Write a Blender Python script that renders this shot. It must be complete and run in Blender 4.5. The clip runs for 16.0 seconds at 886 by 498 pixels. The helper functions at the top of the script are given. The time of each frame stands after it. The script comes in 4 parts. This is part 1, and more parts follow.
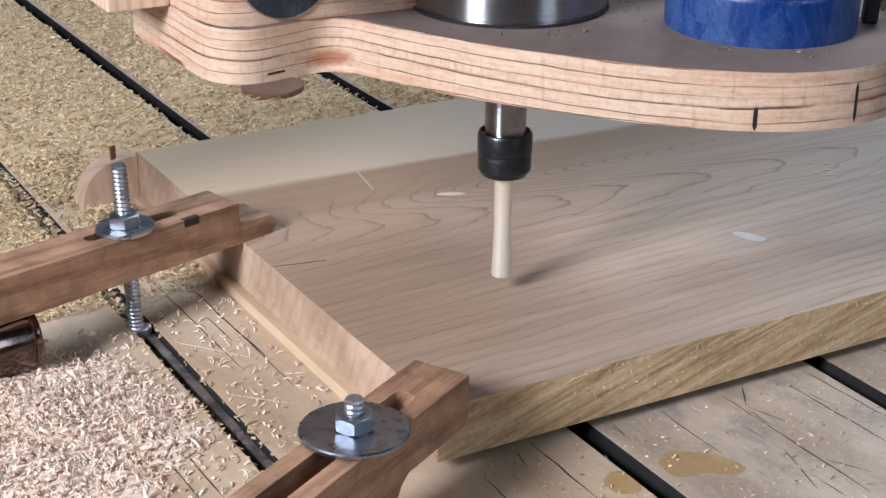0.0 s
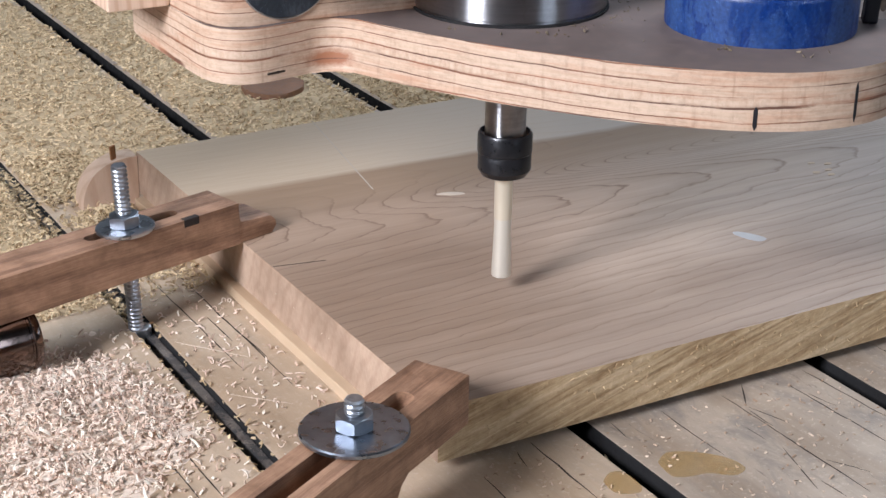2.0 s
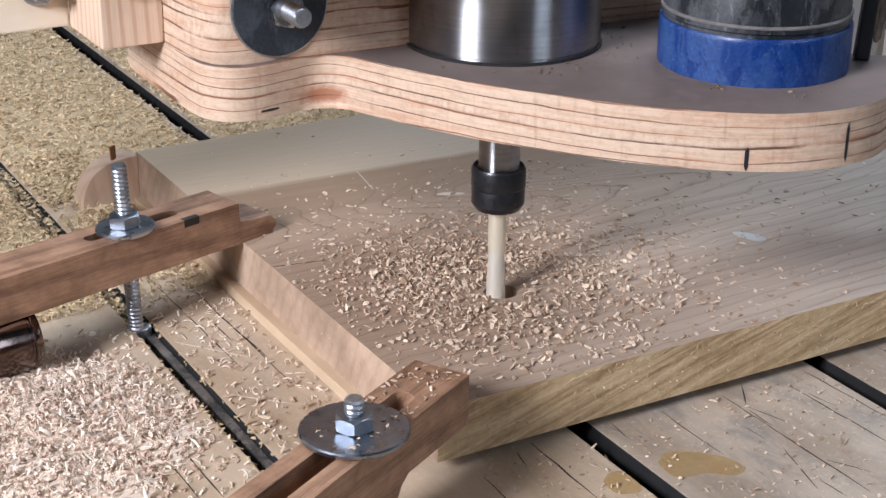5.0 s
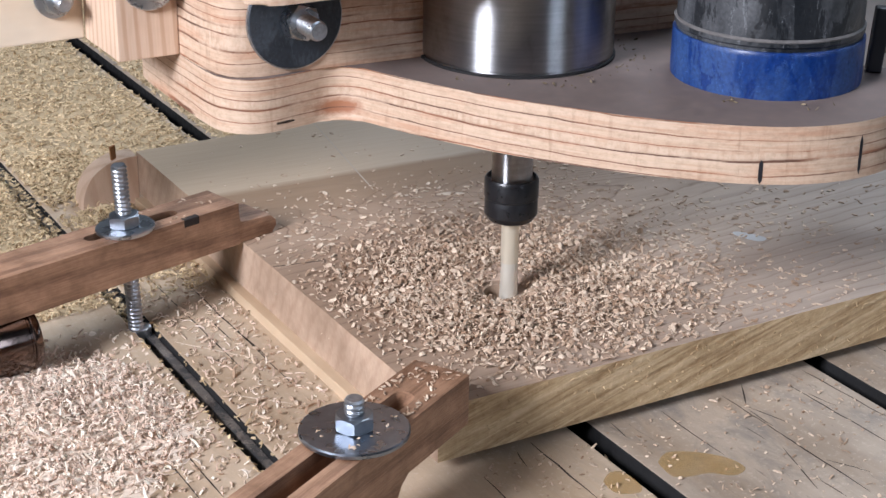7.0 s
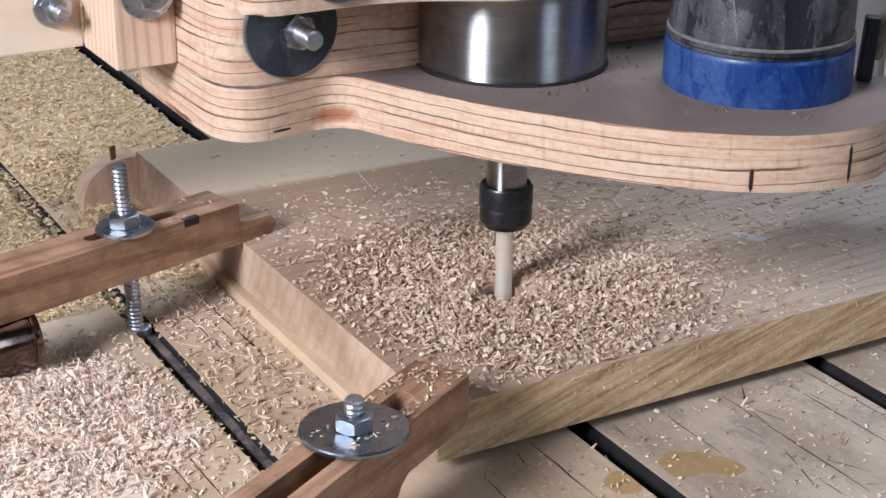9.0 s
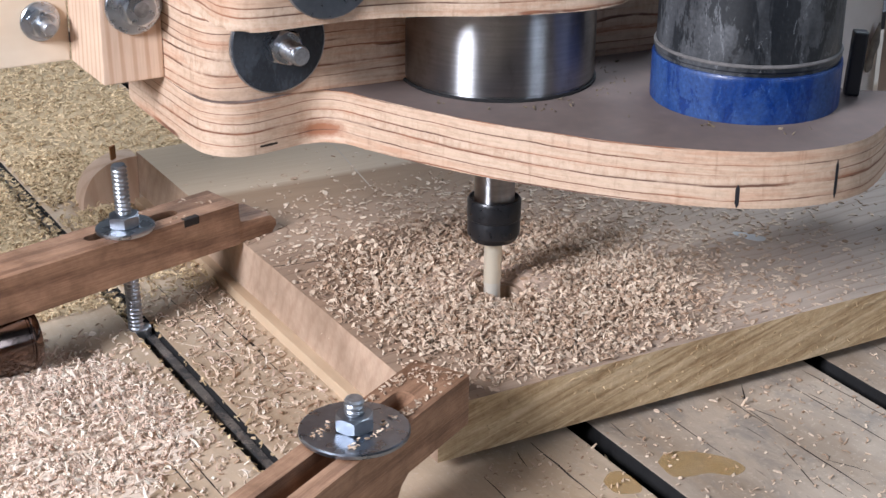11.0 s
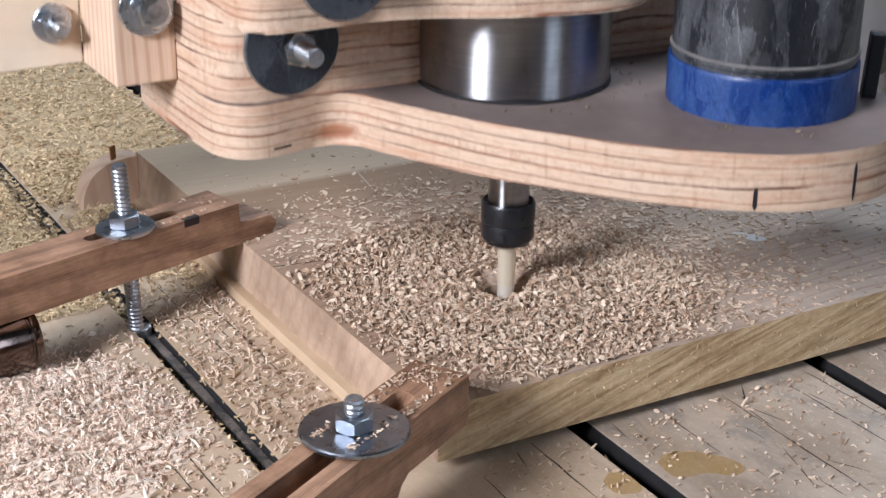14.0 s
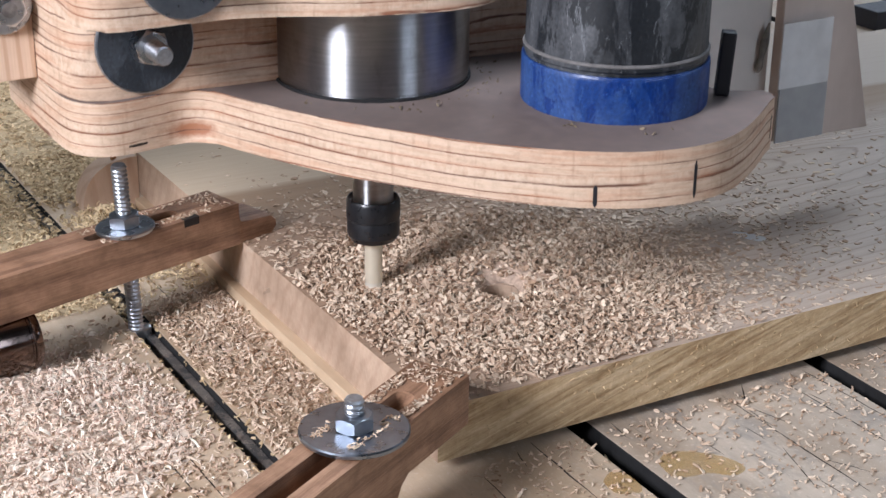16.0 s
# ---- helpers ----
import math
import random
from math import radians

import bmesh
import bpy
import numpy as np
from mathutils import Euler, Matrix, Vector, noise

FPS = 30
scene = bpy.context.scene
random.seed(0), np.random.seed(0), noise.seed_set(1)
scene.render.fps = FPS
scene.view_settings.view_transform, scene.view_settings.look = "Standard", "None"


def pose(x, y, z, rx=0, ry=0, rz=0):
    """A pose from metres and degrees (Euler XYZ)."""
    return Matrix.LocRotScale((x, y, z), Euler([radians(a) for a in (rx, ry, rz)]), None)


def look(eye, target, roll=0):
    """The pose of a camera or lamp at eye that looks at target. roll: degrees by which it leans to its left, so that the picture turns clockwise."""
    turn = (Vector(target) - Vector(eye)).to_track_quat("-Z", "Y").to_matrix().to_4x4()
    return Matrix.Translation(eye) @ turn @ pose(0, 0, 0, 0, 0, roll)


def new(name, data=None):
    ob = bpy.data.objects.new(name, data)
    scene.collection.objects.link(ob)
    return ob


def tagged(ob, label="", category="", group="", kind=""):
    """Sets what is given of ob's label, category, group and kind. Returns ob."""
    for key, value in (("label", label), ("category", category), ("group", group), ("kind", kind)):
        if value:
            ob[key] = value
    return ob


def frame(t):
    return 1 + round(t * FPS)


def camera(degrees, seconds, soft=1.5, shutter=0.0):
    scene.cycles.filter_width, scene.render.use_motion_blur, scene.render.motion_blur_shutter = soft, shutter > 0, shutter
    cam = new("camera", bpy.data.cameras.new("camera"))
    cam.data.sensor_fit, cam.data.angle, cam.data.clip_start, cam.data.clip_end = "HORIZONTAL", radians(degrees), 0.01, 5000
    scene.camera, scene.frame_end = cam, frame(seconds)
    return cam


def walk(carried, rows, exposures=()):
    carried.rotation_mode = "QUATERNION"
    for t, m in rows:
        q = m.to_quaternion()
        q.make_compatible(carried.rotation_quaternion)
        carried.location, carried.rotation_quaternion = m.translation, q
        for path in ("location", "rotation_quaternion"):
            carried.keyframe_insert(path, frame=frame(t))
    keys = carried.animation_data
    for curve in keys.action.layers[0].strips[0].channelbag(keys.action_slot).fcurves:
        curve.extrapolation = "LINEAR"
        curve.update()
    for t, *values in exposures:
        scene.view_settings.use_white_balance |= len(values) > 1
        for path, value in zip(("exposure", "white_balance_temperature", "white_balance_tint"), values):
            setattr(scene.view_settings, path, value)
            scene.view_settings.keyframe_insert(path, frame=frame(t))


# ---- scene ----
MM = 0.001
cam = camera(30.52, 16.0, soft=1.5, shutter=0.4)
EYE = Vector((-0.22136, -0.38198, 0.26366))
WAY = Vector((0.46311, 0.79618, -0.38940))
walk(cam, [(0, look(EYE, EYE + WAY, 0.80)), (16.0, look(EYE, EYE + WAY, 0.80))], [(0, 0.0, 6020, 13), (16.0, 0.0, 6020, 13)])

# ---- light: overcast daylight by lamps in unseen openings; east and roof are added fill ----
world = bpy.data.worlds.new("sky")
scene.world = world
world.use_nodes = True
_n = world.node_tree
_sky = _n.nodes.new("ShaderNodeTexSky")
_sky.sky_type, _sky.sun_disc = "NISHITA", False
_sky.sun_elevation, _sky.sun_rotation = radians(40), radians(-100)
_n.links.new(_sky.outputs[0], _n.nodes["Background"].inputs[0])
_n.nodes["Background"].inputs[1].default_value = 0.12


def area_light(name, eye, target, w, h, watts, colour):
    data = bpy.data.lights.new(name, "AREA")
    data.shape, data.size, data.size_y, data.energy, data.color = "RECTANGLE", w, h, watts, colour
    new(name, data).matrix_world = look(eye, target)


area_light("window_daylight", (-0.98, -0.29, 0.62), (0.05, 0.06, 0.02), 0.32, 0.32, 23, (0.96, 0.96, 0.985))
area_light("window_daylight_south", (0.62, -2.05, 0.95), (0.0, -0.02, 0.02), 0.6, 0.8, 9, (0.80, 0.90, 1.0))
# added fill: brightens the plank to the right of the head
area_light("east_fill_light", (3.04, -1.10, 1.20), (0.20, 0.05, 0.0), 1.0, 0.8, 9, (0.74, 0.88, 1.0))
area_light("window_daylight_far", (2.1, 2.54, 1.25), (0.20, 0.08, 0.0), 1.2, 0.8, 10, (0.82, 0.91, 1.0))
# added overhead fill, not a known window; brightens the plank behind the head
area_light("roof_fill_light", (1.35, 0.85, 2.58), (0.17, 0.12, 0.0), 1.1, 1.1, 44, (0.82, 0.92, 1.0))


# ---- materials ----
def mat(name, base, rough=0.6, metal=0.0):
    m = bpy.data.materials.new(name)
    m.use_nodes = True
    b = m.node_tree.nodes["Principled BSDF"]
    b.inputs["Base Color"].default_value = (*base, 1)
    b.inputs["Roughness"].default_value = rough
    b.inputs["Metallic"].default_value = metal
    return m, m.node_tree, b


def node(nt, kind, **kw):
    n = nt.nodes.new(kind)
    for k, v in kw.items():
        if k in n.inputs:
            n.inputs[k].default_value = v
    return n


def coords(nt, scale, world_space=False, rot=(0, 0, 0)):
    """Object or world coordinates in metres, scaled."""
    if world_space:
        src = nt.nodes.new("ShaderNodeNewGeometry").outputs["Position"]
    else:
        src = nt.nodes.new("ShaderNodeTexCoord").outputs["Object"]
    mp = nt.nodes.new("ShaderNodeMapping")
    mp.inputs["Scale"].default_value = scale
    mp.inputs["Rotation"].default_value = rot
    nt.links.new(src, mp.inputs["Vector"])
    return mp.outputs["Vector"]


def ramp(nt, fac, stops):
    r = nt.nodes.new("ShaderNodeValToRGB")
    e = r.color_ramp.elements
    while len(e) < len(stops):
        e.new(0.5)
    for el, (p, c) in zip(e, stops):
        el.position, el.color = p, (*c, 1)
    nt.links.new(fac, r.inputs["Fac"])
    return r.outputs["Color"]


def mix(nt, fac, a, b, mode="MIX"):
    m = nt.nodes.new("ShaderNodeMix")
    m.data_type, m.blend_type = "RGBA", mode
    for i, v in ((0, fac), (6, a), (7, b)):
        if isinstance(v, (int, float)):
            m.inputs[i].default_value = v
        elif isinstance(v, tuple):
            m.inputs[i].default_value = (*v, 1)
        else:
            nt.links.new(v, m.inputs[i])
    return m.outputs[2]


def noise_tex(nt, vec, scale, detail=4, rough=0.55, distort=0.0):
    n = node(nt, "ShaderNodeTexNoise", Scale=scale, Detail=detail, Roughness=rough, Distortion=distort)
    nt.links.new(vec, n.inputs["Vector"])
    return n.outputs["Fac"]


def bump(nt, b, height, strength, distance):
    n = node(nt, "ShaderNodeBump", Strength=strength, Distance=distance)
    nt.links.new(height, n.inputs["Height"])
    nt.links.new(n.outputs["Normal"], b.inputs["Normal"])


def plain(name, base, rough=0.5, metal=0.0, var=0.25, scale=300, bumpy=0.0, tint=None):
    """Colour broken by two noises, rougher and smoother spots, and a fine relief."""
    m, nt, b = mat(name, base, rough, metal)
    v = coords(nt, (1, 1, 1))
    f, g = noise_tex(nt, v, scale), noise_tex(nt, v, scale * 0.13, 3)
    lo = tuple(c * (1 - var) for c in (tint or base))
    hi = tuple(min(1, c * (1 + var)) for c in base)
    col = mix(nt, 0.5, ramp(nt, f, [(0.3, lo), (0.7, hi)]), ramp(nt, g, [(0.3, lo), (0.7, hi)]))
    nt.links.new(col, b.inputs["Base Color"])
    r = ramp(nt, f, [(0.3, (rough * 0.8,) * 3), (0.75, (min(1, rough * 1.25),) * 3)])
    nt.links.new(r, b.inputs["Roughness"])
    if bumpy:
        bump(nt, b, f, bumpy, 0.0004)
    return m


def turned_steel(name, base, rough):
    """Steel turned on a lathe: fine rings round the axis smear its highlights along it."""
    m, nt, b = mat(name, base, rough, 1.0)
    v = coords(nt, (60, 60, 900))
    f, g = noise_tex(nt, v, 1.0, 4), noise_tex(nt, coords(nt, (140, 140, 90)), 1.0, 4, 0.7)
    lo, hi = tuple(c * 0.86 for c in base), tuple(c * 1.06 for c in base)
    col = mix(nt, 1.0, ramp(nt, f, [(0.3, lo), (0.7, hi)]), ramp(nt, g, [(0.52, (1, 1, 1)), (0.78, (0.72, 0.70, 0.68))]), "MULTIPLY")
    nt.links.new(col, b.inputs["Base Color"])
    t = nt.nodes.new("ShaderNodeTangent")
    t.direction_type, t.axis = "RADIAL", "Z"
    nt.links.new(t.outputs[0], b.inputs["Tangent"])
    b.inputs["Anisotropic"].default_value = 1.0
    b.inputs["Anisotropic Rotation"].default_value = 0.25
    return m


def dusty_plastic(name, base, dust, rough, amount, streak):
    """Plastic with powdery dust, rubbed-off blotches and pale scratches."""
    m, nt, b = mat(name, base, rough)
    d1 = noise_tex(nt, coords(nt, (48, 48, 20)), 1.0, 6, 0.72, 0.7)
    d2 = noise_tex(nt, coords(nt, (streak, streak, streak * 0.35), rot=(0.5, 0.3, 0)), 1.0, 6, 0.8, 1.6)
    d3 = noise_tex(nt, coords(nt, (900, 900, 900)), 1.0, 3)
    d4 = noise_tex(nt, coords(nt, (110, 110, 38)), 1.0, 5, 0.75, 0.4)
    c = mix(nt, ramp(nt, d1, [(0.40, (amount * 0.25,) * 3), (0.66, (amount,) * 3)]), base, dust)
    c = mix(nt, ramp(nt, d4, [(0.49, (0, 0, 0)), (0.53, (0.92,) * 3)]), c, base)
    c = mix(nt, ramp(nt, d2, [(0.60, (0, 0, 0)), (0.63, (amount,) * 3), (0.66, (amount * 0.2,) * 3)]), c, tuple(min(1, q * 1.6) for q in dust))
    c = mix(nt, 1.0, c, ramp(nt, d3, [(0.3, (0.7, 0.7, 0.7)), (0.7, (1.15, 1.15, 1.15))]), "MULTIPLY")
    nt.links.new(c, b.inputs["Base Color"])
    nt.links.new(ramp(nt, d1, [(0.4, (rough * 0.7,) * 3), (0.7, (min(1, rough * 1.7),) * 3)]), b.inputs["Roughness"])
    bump(nt, b, d2, 0.12, 0.0004)
    return m


def wood(name, pale, dark, rough=0.6, along=(3, 60, 60), rings=26.0, wobble=1.2, fine=0.35, island=0.0, world_space=False, bumpy=0.25, rot=(0, 0, 0), patch=14.0, uneven=0.22):
    """Long-grained wood: growth bands across the grain, fine fibre streaks and blotches."""
    m, nt, b = mat(name, pale, rough)
    v = coords(nt, along, world_space, rot)
    w = node(nt, "ShaderNodeTexWave", Scale=1.0, Distortion=wobble, Detail=2.0)
    w.bands_direction = "DIAGONAL"
    w.inputs["Scale"].default_value = rings / 60.0
    nt.links.new(v, w.inputs["Vector"])
    fib = noise_tex(nt, v, 9.0, 5, 0.7)
    blot = noise_tex(nt, coords(nt, (1, 1, 1), world_space), patch, 4, 0.65)
    c1 = ramp(nt, w.outputs["Fac"], [(0.0, pale), (0.62, tuple(p * 0.9 + d * 0.1 for p, d in zip(pale, dark))), (0.93, dark)])
    c2 = mix(nt, fine, c1, ramp(nt, fib, [(0.3, dark), (0.65, pale)]))
    c3 = mix(nt, 1.0, c2, ramp(nt, blot, [(0.32, (1 - uneven, 1 - uneven * 1.1, 1 - uneven * 1.2)), (0.68, (1.08, 1.08, 1.08))]), "MULTIPLY")
    if island:
        g = nt.nodes.new("ShaderNodeNewGeometry")
        c3 = mix(nt, 1.0, c3, ramp(nt, g.outputs["Random Per Island"], [(0, (1 - island,) * 3), (1, (1 + island * 0.4,) * 3)]), "MULTIPLY")
    nt.links.new(c3, b.inputs["Base Color"])
    bump(nt, b, fib, bumpy, 0.0003)
    return m


def plywood(name):
    """The sawn edge of softwood plywood: wavy pale veneers with dark glue lines and end-grain patches."""
    m, nt, b = mat(name, (0.6, 0.44, 0.31), 0.62)
    v = coords(nt, (1, 1, 1))
    sep = nt.nodes.new("ShaderNodeSeparateXYZ")
    nt.links.new(v, sep.inputs[0])
    low = noise_tex(nt, coords(nt, (13, 13, 26)), 1.0, 2)
    mid = noise_tex(nt, coords(nt, (70, 70, 120)), 1.0, 3)

    def math_node(op, a, c):
        k = nt.nodes.new("ShaderNodeMath")
        k.operation = op
        for i, q in enumerate((a, c)):
            if isinstance(q, (int, float)):
                k.inputs[i].default_value = q
            else:
                nt.links.new(q, k.inputs[i])
        return k.outputs[0]
    z = math_node("ADD", math_node("MULTIPLY", sep.outputs[2], 1000), math_node("ADD", math_node("MULTIPLY", low, 4.0), math_node("MULTIPLY", mid, 1.3)))
    uneven = noise_tex(nt, coords(nt, (5, 5, 210)), 1.0, 1)
    z = math_node("ADD", z, math_node("MULTIPLY", uneven, 7.0))
    turns = math_node("MULTIPLY", z, 0.26)
    ph, layer = math_node("FRACT", turns, 0), math_node("FLOOR", turns, 0)
    wn = nt.nodes.new("ShaderNodeTexWhiteNoise")
    wn.noise_dimensions = "1D"
    nt.links.new(layer, wn.inputs["W"])
    thin = ramp(nt, ph, [(0.0, (1, 1, 1)), (0.09, (1, 1, 1)), (0.15, (0, 0, 0))])
    thick = ramp(nt, ph, [(0.0, (1, 1, 1)), (0.17, (1, 1, 1)), (0.24, (0.25, 0.25, 0.25)), (0.4, (0, 0, 0))])
    line = mix(nt, ramp(nt, wn.outputs["Value"], [(0.60, (0, 0, 0)), (0.66, (1, 1, 1))]), thin, thick)
    streak = noise_tex(nt, coords(nt, (30, 30, 800)), 1.0, 4, 0.7)
    pores = noise_tex(nt, coords(nt, (520, 520, 240)), 1.0, 4, 0.7)
    fleck = noise_tex(nt, coords(nt, (330, 330, 500)), 1.0, 5, 0.75)
    patch = noise_tex(nt, coords(nt, (26, 26, 330)), 1.0, 4, 0.65)
    tick = noise_tex(nt, coords(nt, (420, 420, 36)), 1.0, 3, 0.6)
    pale = ramp(nt, wn.outputs["Value"], [(0, (0.47, 0.30, 0.20)), (0.35, (0.58, 0.43, 0.31)), (0.7, (0.50, 0.345, 0.24)), (1, (0.56, 0.41, 0.295))])
    long_grain = mix(nt, 0.40, pale, ramp(nt, streak, [(0.34, (0.42, 0.25, 0.165)), (0.5, (0.58, 0.43, 0.315)), (0.7, (0.67, 0.53, 0.41))]))
    end_grain = mix(nt, 0.32, pale, ramp(nt, pores, [(0.36, (0.50, 0.34, 0.24)), (0.58, (0.74, 0.61, 0.48))]))
    body = mix(nt, ramp(nt, wn.outputs["Value"], [(0.48, (0, 0, 0)), (0.52, (1, 1, 1))]), long_grain, end_grain)
    body = mix(nt, ramp(nt, patch, [(0.50, (0, 0, 0)), (0.66, (0.65, 0.65, 0.65))]), body, (0.47, 0.255, 0.155))
    body = mix(nt, 1.0, body, ramp(nt, fleck, [(0.34, (0.86, 0.84, 0.82)), (0.55, (1.04, 1.04, 1.04))]), "MULTIPLY")
    body = mix(nt, 1.0, body, ramp(nt, tick, [(0.28, (0.84, 0.80, 0.77)), (0.42, (1.02, 1.02, 1.02))]), "MULTIPLY")
    gate = mix(nt, 1.0, line, ramp(nt, noise_tex(nt, coords(nt, (26, 26, 150)), 1.0, 5, 0.7), [(0.38, (0.12, 0.12, 0.12)), (0.50, (1.0, 1.0, 1.0))]), "MULTIPLY")
    # a reddish knot in the sawn edge
    dist = nt.nodes.new("ShaderNodeVectorMath")
    dist.operation = "DISTANCE"
    squash = nt.nodes.new("ShaderNodeMapping")
    squash.inputs["Scale"].default_value = (1, 1, 2.6)
    nt.links.new(v, squash.inputs["Vector"])
    nt.links.new(squash.outputs[0], dist.inputs[0])
    dist.inputs[1].default_value = (0.004, 0.0765, 0.0875 * 2.6)
    near = math_node("ADD", dist.outputs["Value"], math_node("MULTIPLY", fleck, 0.006))
    body = mix(nt, ramp(nt, math_node("MULTIPLY", near, 60), [(0.45, (0.95, 0.95, 0.95)), (0.75, (0, 0, 0))]), body, (0.31, 0.12, 0.055))
    rust = mix(nt, ramp(nt, patch, [(0.4, (0, 0, 0)), (0.6, (1, 1, 1))]), (0.12, 0.055, 0.035), (0.30, 0.125, 0.065))
    col = mix(nt, gate, body, rust)
    nt.links.new(col, b.inputs["Base Color"])
    bump(nt, b, mix(nt, 0.5, fleck, tick), 0.45, 0.0005)
    return m


def board_wood():
    """One broad softwood plank: brown heartwood with cathedral figure, a pale band of sapwood along the far edge; both
    grey towards +x.
    """
    m, nt, b = mat("board_wood", (0.45, 0.33, 0.24), 0.5)
    p = coords(nt, (1, 1, 1), True)
    sep = nt.nodes.new("ShaderNodeSeparateXYZ")
    nt.links.new(p, sep.inputs[0])
    warp = noise_tex(nt, coords(nt, (6, 14, 14), True), 1.0, 2)
    warp2 = noise_tex(nt, coords(nt, (28, 70, 70), True), 1.0, 3)

    def mth(op, a, c=0.0):
        k = nt.nodes.new("ShaderNodeMath")
        k.operation = op
        for i, q in enumerate((a, c)):
            if isinstance(q, (int, float)):
                k.inputs[i].default_value = q
            else:
                nt.links.new(q, k.inputs[i])
        return k.outputs[0]
    x, y, z = sep.outputs
    # growth rings: nested tongues about an axis along the plank, straight lines away from it
    yy = mth("SUBTRACT", y, 0.160)
    y2 = mth("MULTIPLY", yy, yy)
    across = mth("MULTIPLY", mth("SQRT", mth("ADD", y2, 0.0003)), 178.0)
    tongue = mth("ADD", 9.0, mth("DIVIDE", 80.0, mth("ADD", 1.0, mth("MULTIPLY", y2, 3600.0))))
    ring = mth("ADD", across, mth("MULTIPLY", x, tongue))
    ring = mth("ADD", ring, mth("ADD", mth("MULTIPLY", warp, 0.9), mth("MULTIPLY", warp2, 1.5)))
    ph = mth("FRACT", mth("ADD", ring, mth("MULTIPLY", z, 40.0)))
    late = ramp(nt, ph, [(0.0, (0, 0, 0)), (0.68, (0.03, 0.03, 0.03)), (0.88, (0.25, 0.25, 0.25)), (0.95, (1, 1, 1)), (0.985, (0.5, 0.5, 0.5)), (1.0, (0, 0, 0))])
    fib = noise_tex(nt, coords(nt, (30, 900, 900), True), 1.0, 4, 0.7)
    streak = noise_tex(nt, coords(nt, (7, 160, 160), True), 1.0, 3, 0.6)
    blot = noise_tex(nt, coords(nt, (9, 22, 22), True), 1.0, 3)
    edge = mth("ADD", mth("SUBTRACT", y, 0.199), mth("ADD", mth("MULTIPLY", x, 0.028), mth("MULTIPLY", mth("SUBTRACT", warp2, 0.5), 0.006)))
    # paler and greyer towards +x: wood tone plus cool sheen put into the colour
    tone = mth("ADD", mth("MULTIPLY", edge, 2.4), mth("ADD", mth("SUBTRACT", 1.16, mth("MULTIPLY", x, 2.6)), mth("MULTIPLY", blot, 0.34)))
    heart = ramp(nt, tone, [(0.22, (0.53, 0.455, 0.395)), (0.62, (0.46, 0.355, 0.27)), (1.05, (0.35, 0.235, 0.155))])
    figure = ramp(nt, mth("ADD", mth("MULTIPLY", edge, 6.0), 1.0), [(0.15, (0.42,) * 3), (0.55, (0.52,) * 3), (0.72, (0.75,) * 3), (0.82, (0.6,) * 3), (0.9, (0.15,) * 3)])
    band = ramp(nt, mth("ADD", mth("MULTIPLY", edge, 10.0), 1.0), [(0.58, (0, 0, 0)), (0.80, (0.75,) * 3), (1.0, (0.9,) * 3)])
    heart = mix(nt, 0.14, heart, ramp(nt, fib, [(0.3, (0.27, 0.18, 0.13)), (0.62, (0.58, 0.47, 0.38))]))
    heart = mix(nt, 1.0, heart, ramp(nt, streak, [(0.34, (0.87, 0.86, 0.85)), (0.62, (1.04, 1.04, 1.04))]), "MULTIPLY")
    heart = mix(nt, mth("MULTIPLY", band, 0.8), heart, (0.285, 0.185, 0.108))
    heart = mix(nt, mth("MULTIPLY", mth("MULTIPLY", late, blot), mth("MULTIPLY", figure, 2.0)), heart, (0.165, 0.098, 0.062))
    sap = mix(nt, 0.40, (0.53, 0.395, 0.265), ramp(nt, fib, [(0.3, (0.42, 0.325, 0.23)), (0.65, (0.55, 0.45, 0.34))]))
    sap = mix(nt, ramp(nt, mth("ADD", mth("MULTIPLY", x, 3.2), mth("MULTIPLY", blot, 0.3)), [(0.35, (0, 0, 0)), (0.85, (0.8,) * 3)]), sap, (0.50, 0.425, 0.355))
    sap = mix(nt, mth("MULTIPLY", late, 0.16), sap, (0.40, 0.27, 0.17))
    isap = ramp(nt, mth("MULTIPLY", edge, 100.0), [(0.0, (0, 0, 0)), (0.5, (1, 1, 1))])
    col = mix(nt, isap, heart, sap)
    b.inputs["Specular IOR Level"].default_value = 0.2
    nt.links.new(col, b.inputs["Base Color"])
    nt.links.new(ramp(nt, fib, [(0.3, (0.56,) * 3), (0.7, (0.74,) * 3)]), b.inputs["Roughness"])
    bump(nt, b, mix(nt, 0.5, fib, late), 0.22, 0.0003)
    return m


def sawn_edge():
    """The plank's rough-sawn long edge: yellow-brown, furry, slanting fibres."""
    m, nt, b = mat("sawn_edge", (0.42, 0.28, 0.13), 0.8)
    turned = coords(nt, (1, 1, 1), True, (0, radians(15), 0))
    long = nt.nodes.new("ShaderNodeMapping")
    long.inputs["Scale"].default_value = (22, 60, 380)
    nt.links.new(turned, long.inputs["Vector"])
    v = long.outputs["Vector"]
    f = noise_tex(nt, v, 1.0, 5, 0.7, 0.4)
    g = noise_tex(nt, coords(nt, (300, 300, 300), True), 1.0, 4, 0.7)
    col = mix(nt, 0.4, ramp(nt, f, [(0.40, (0.30, 0.185, 0.085)), (0.5, (0.53, 0.375, 0.20)), (0.60, (0.73, 0.555, 0.345))]), ramp(nt, g, [(0.35, (0.31, 0.195, 0.095)), (0.65, (0.55, 0.40, 0.235))]))
    nt.links.new(col, b.inputs["Base Color"])
    bump(nt, b, mix(nt, 0.5, f, g), 0.9, 0.0012)
    return m


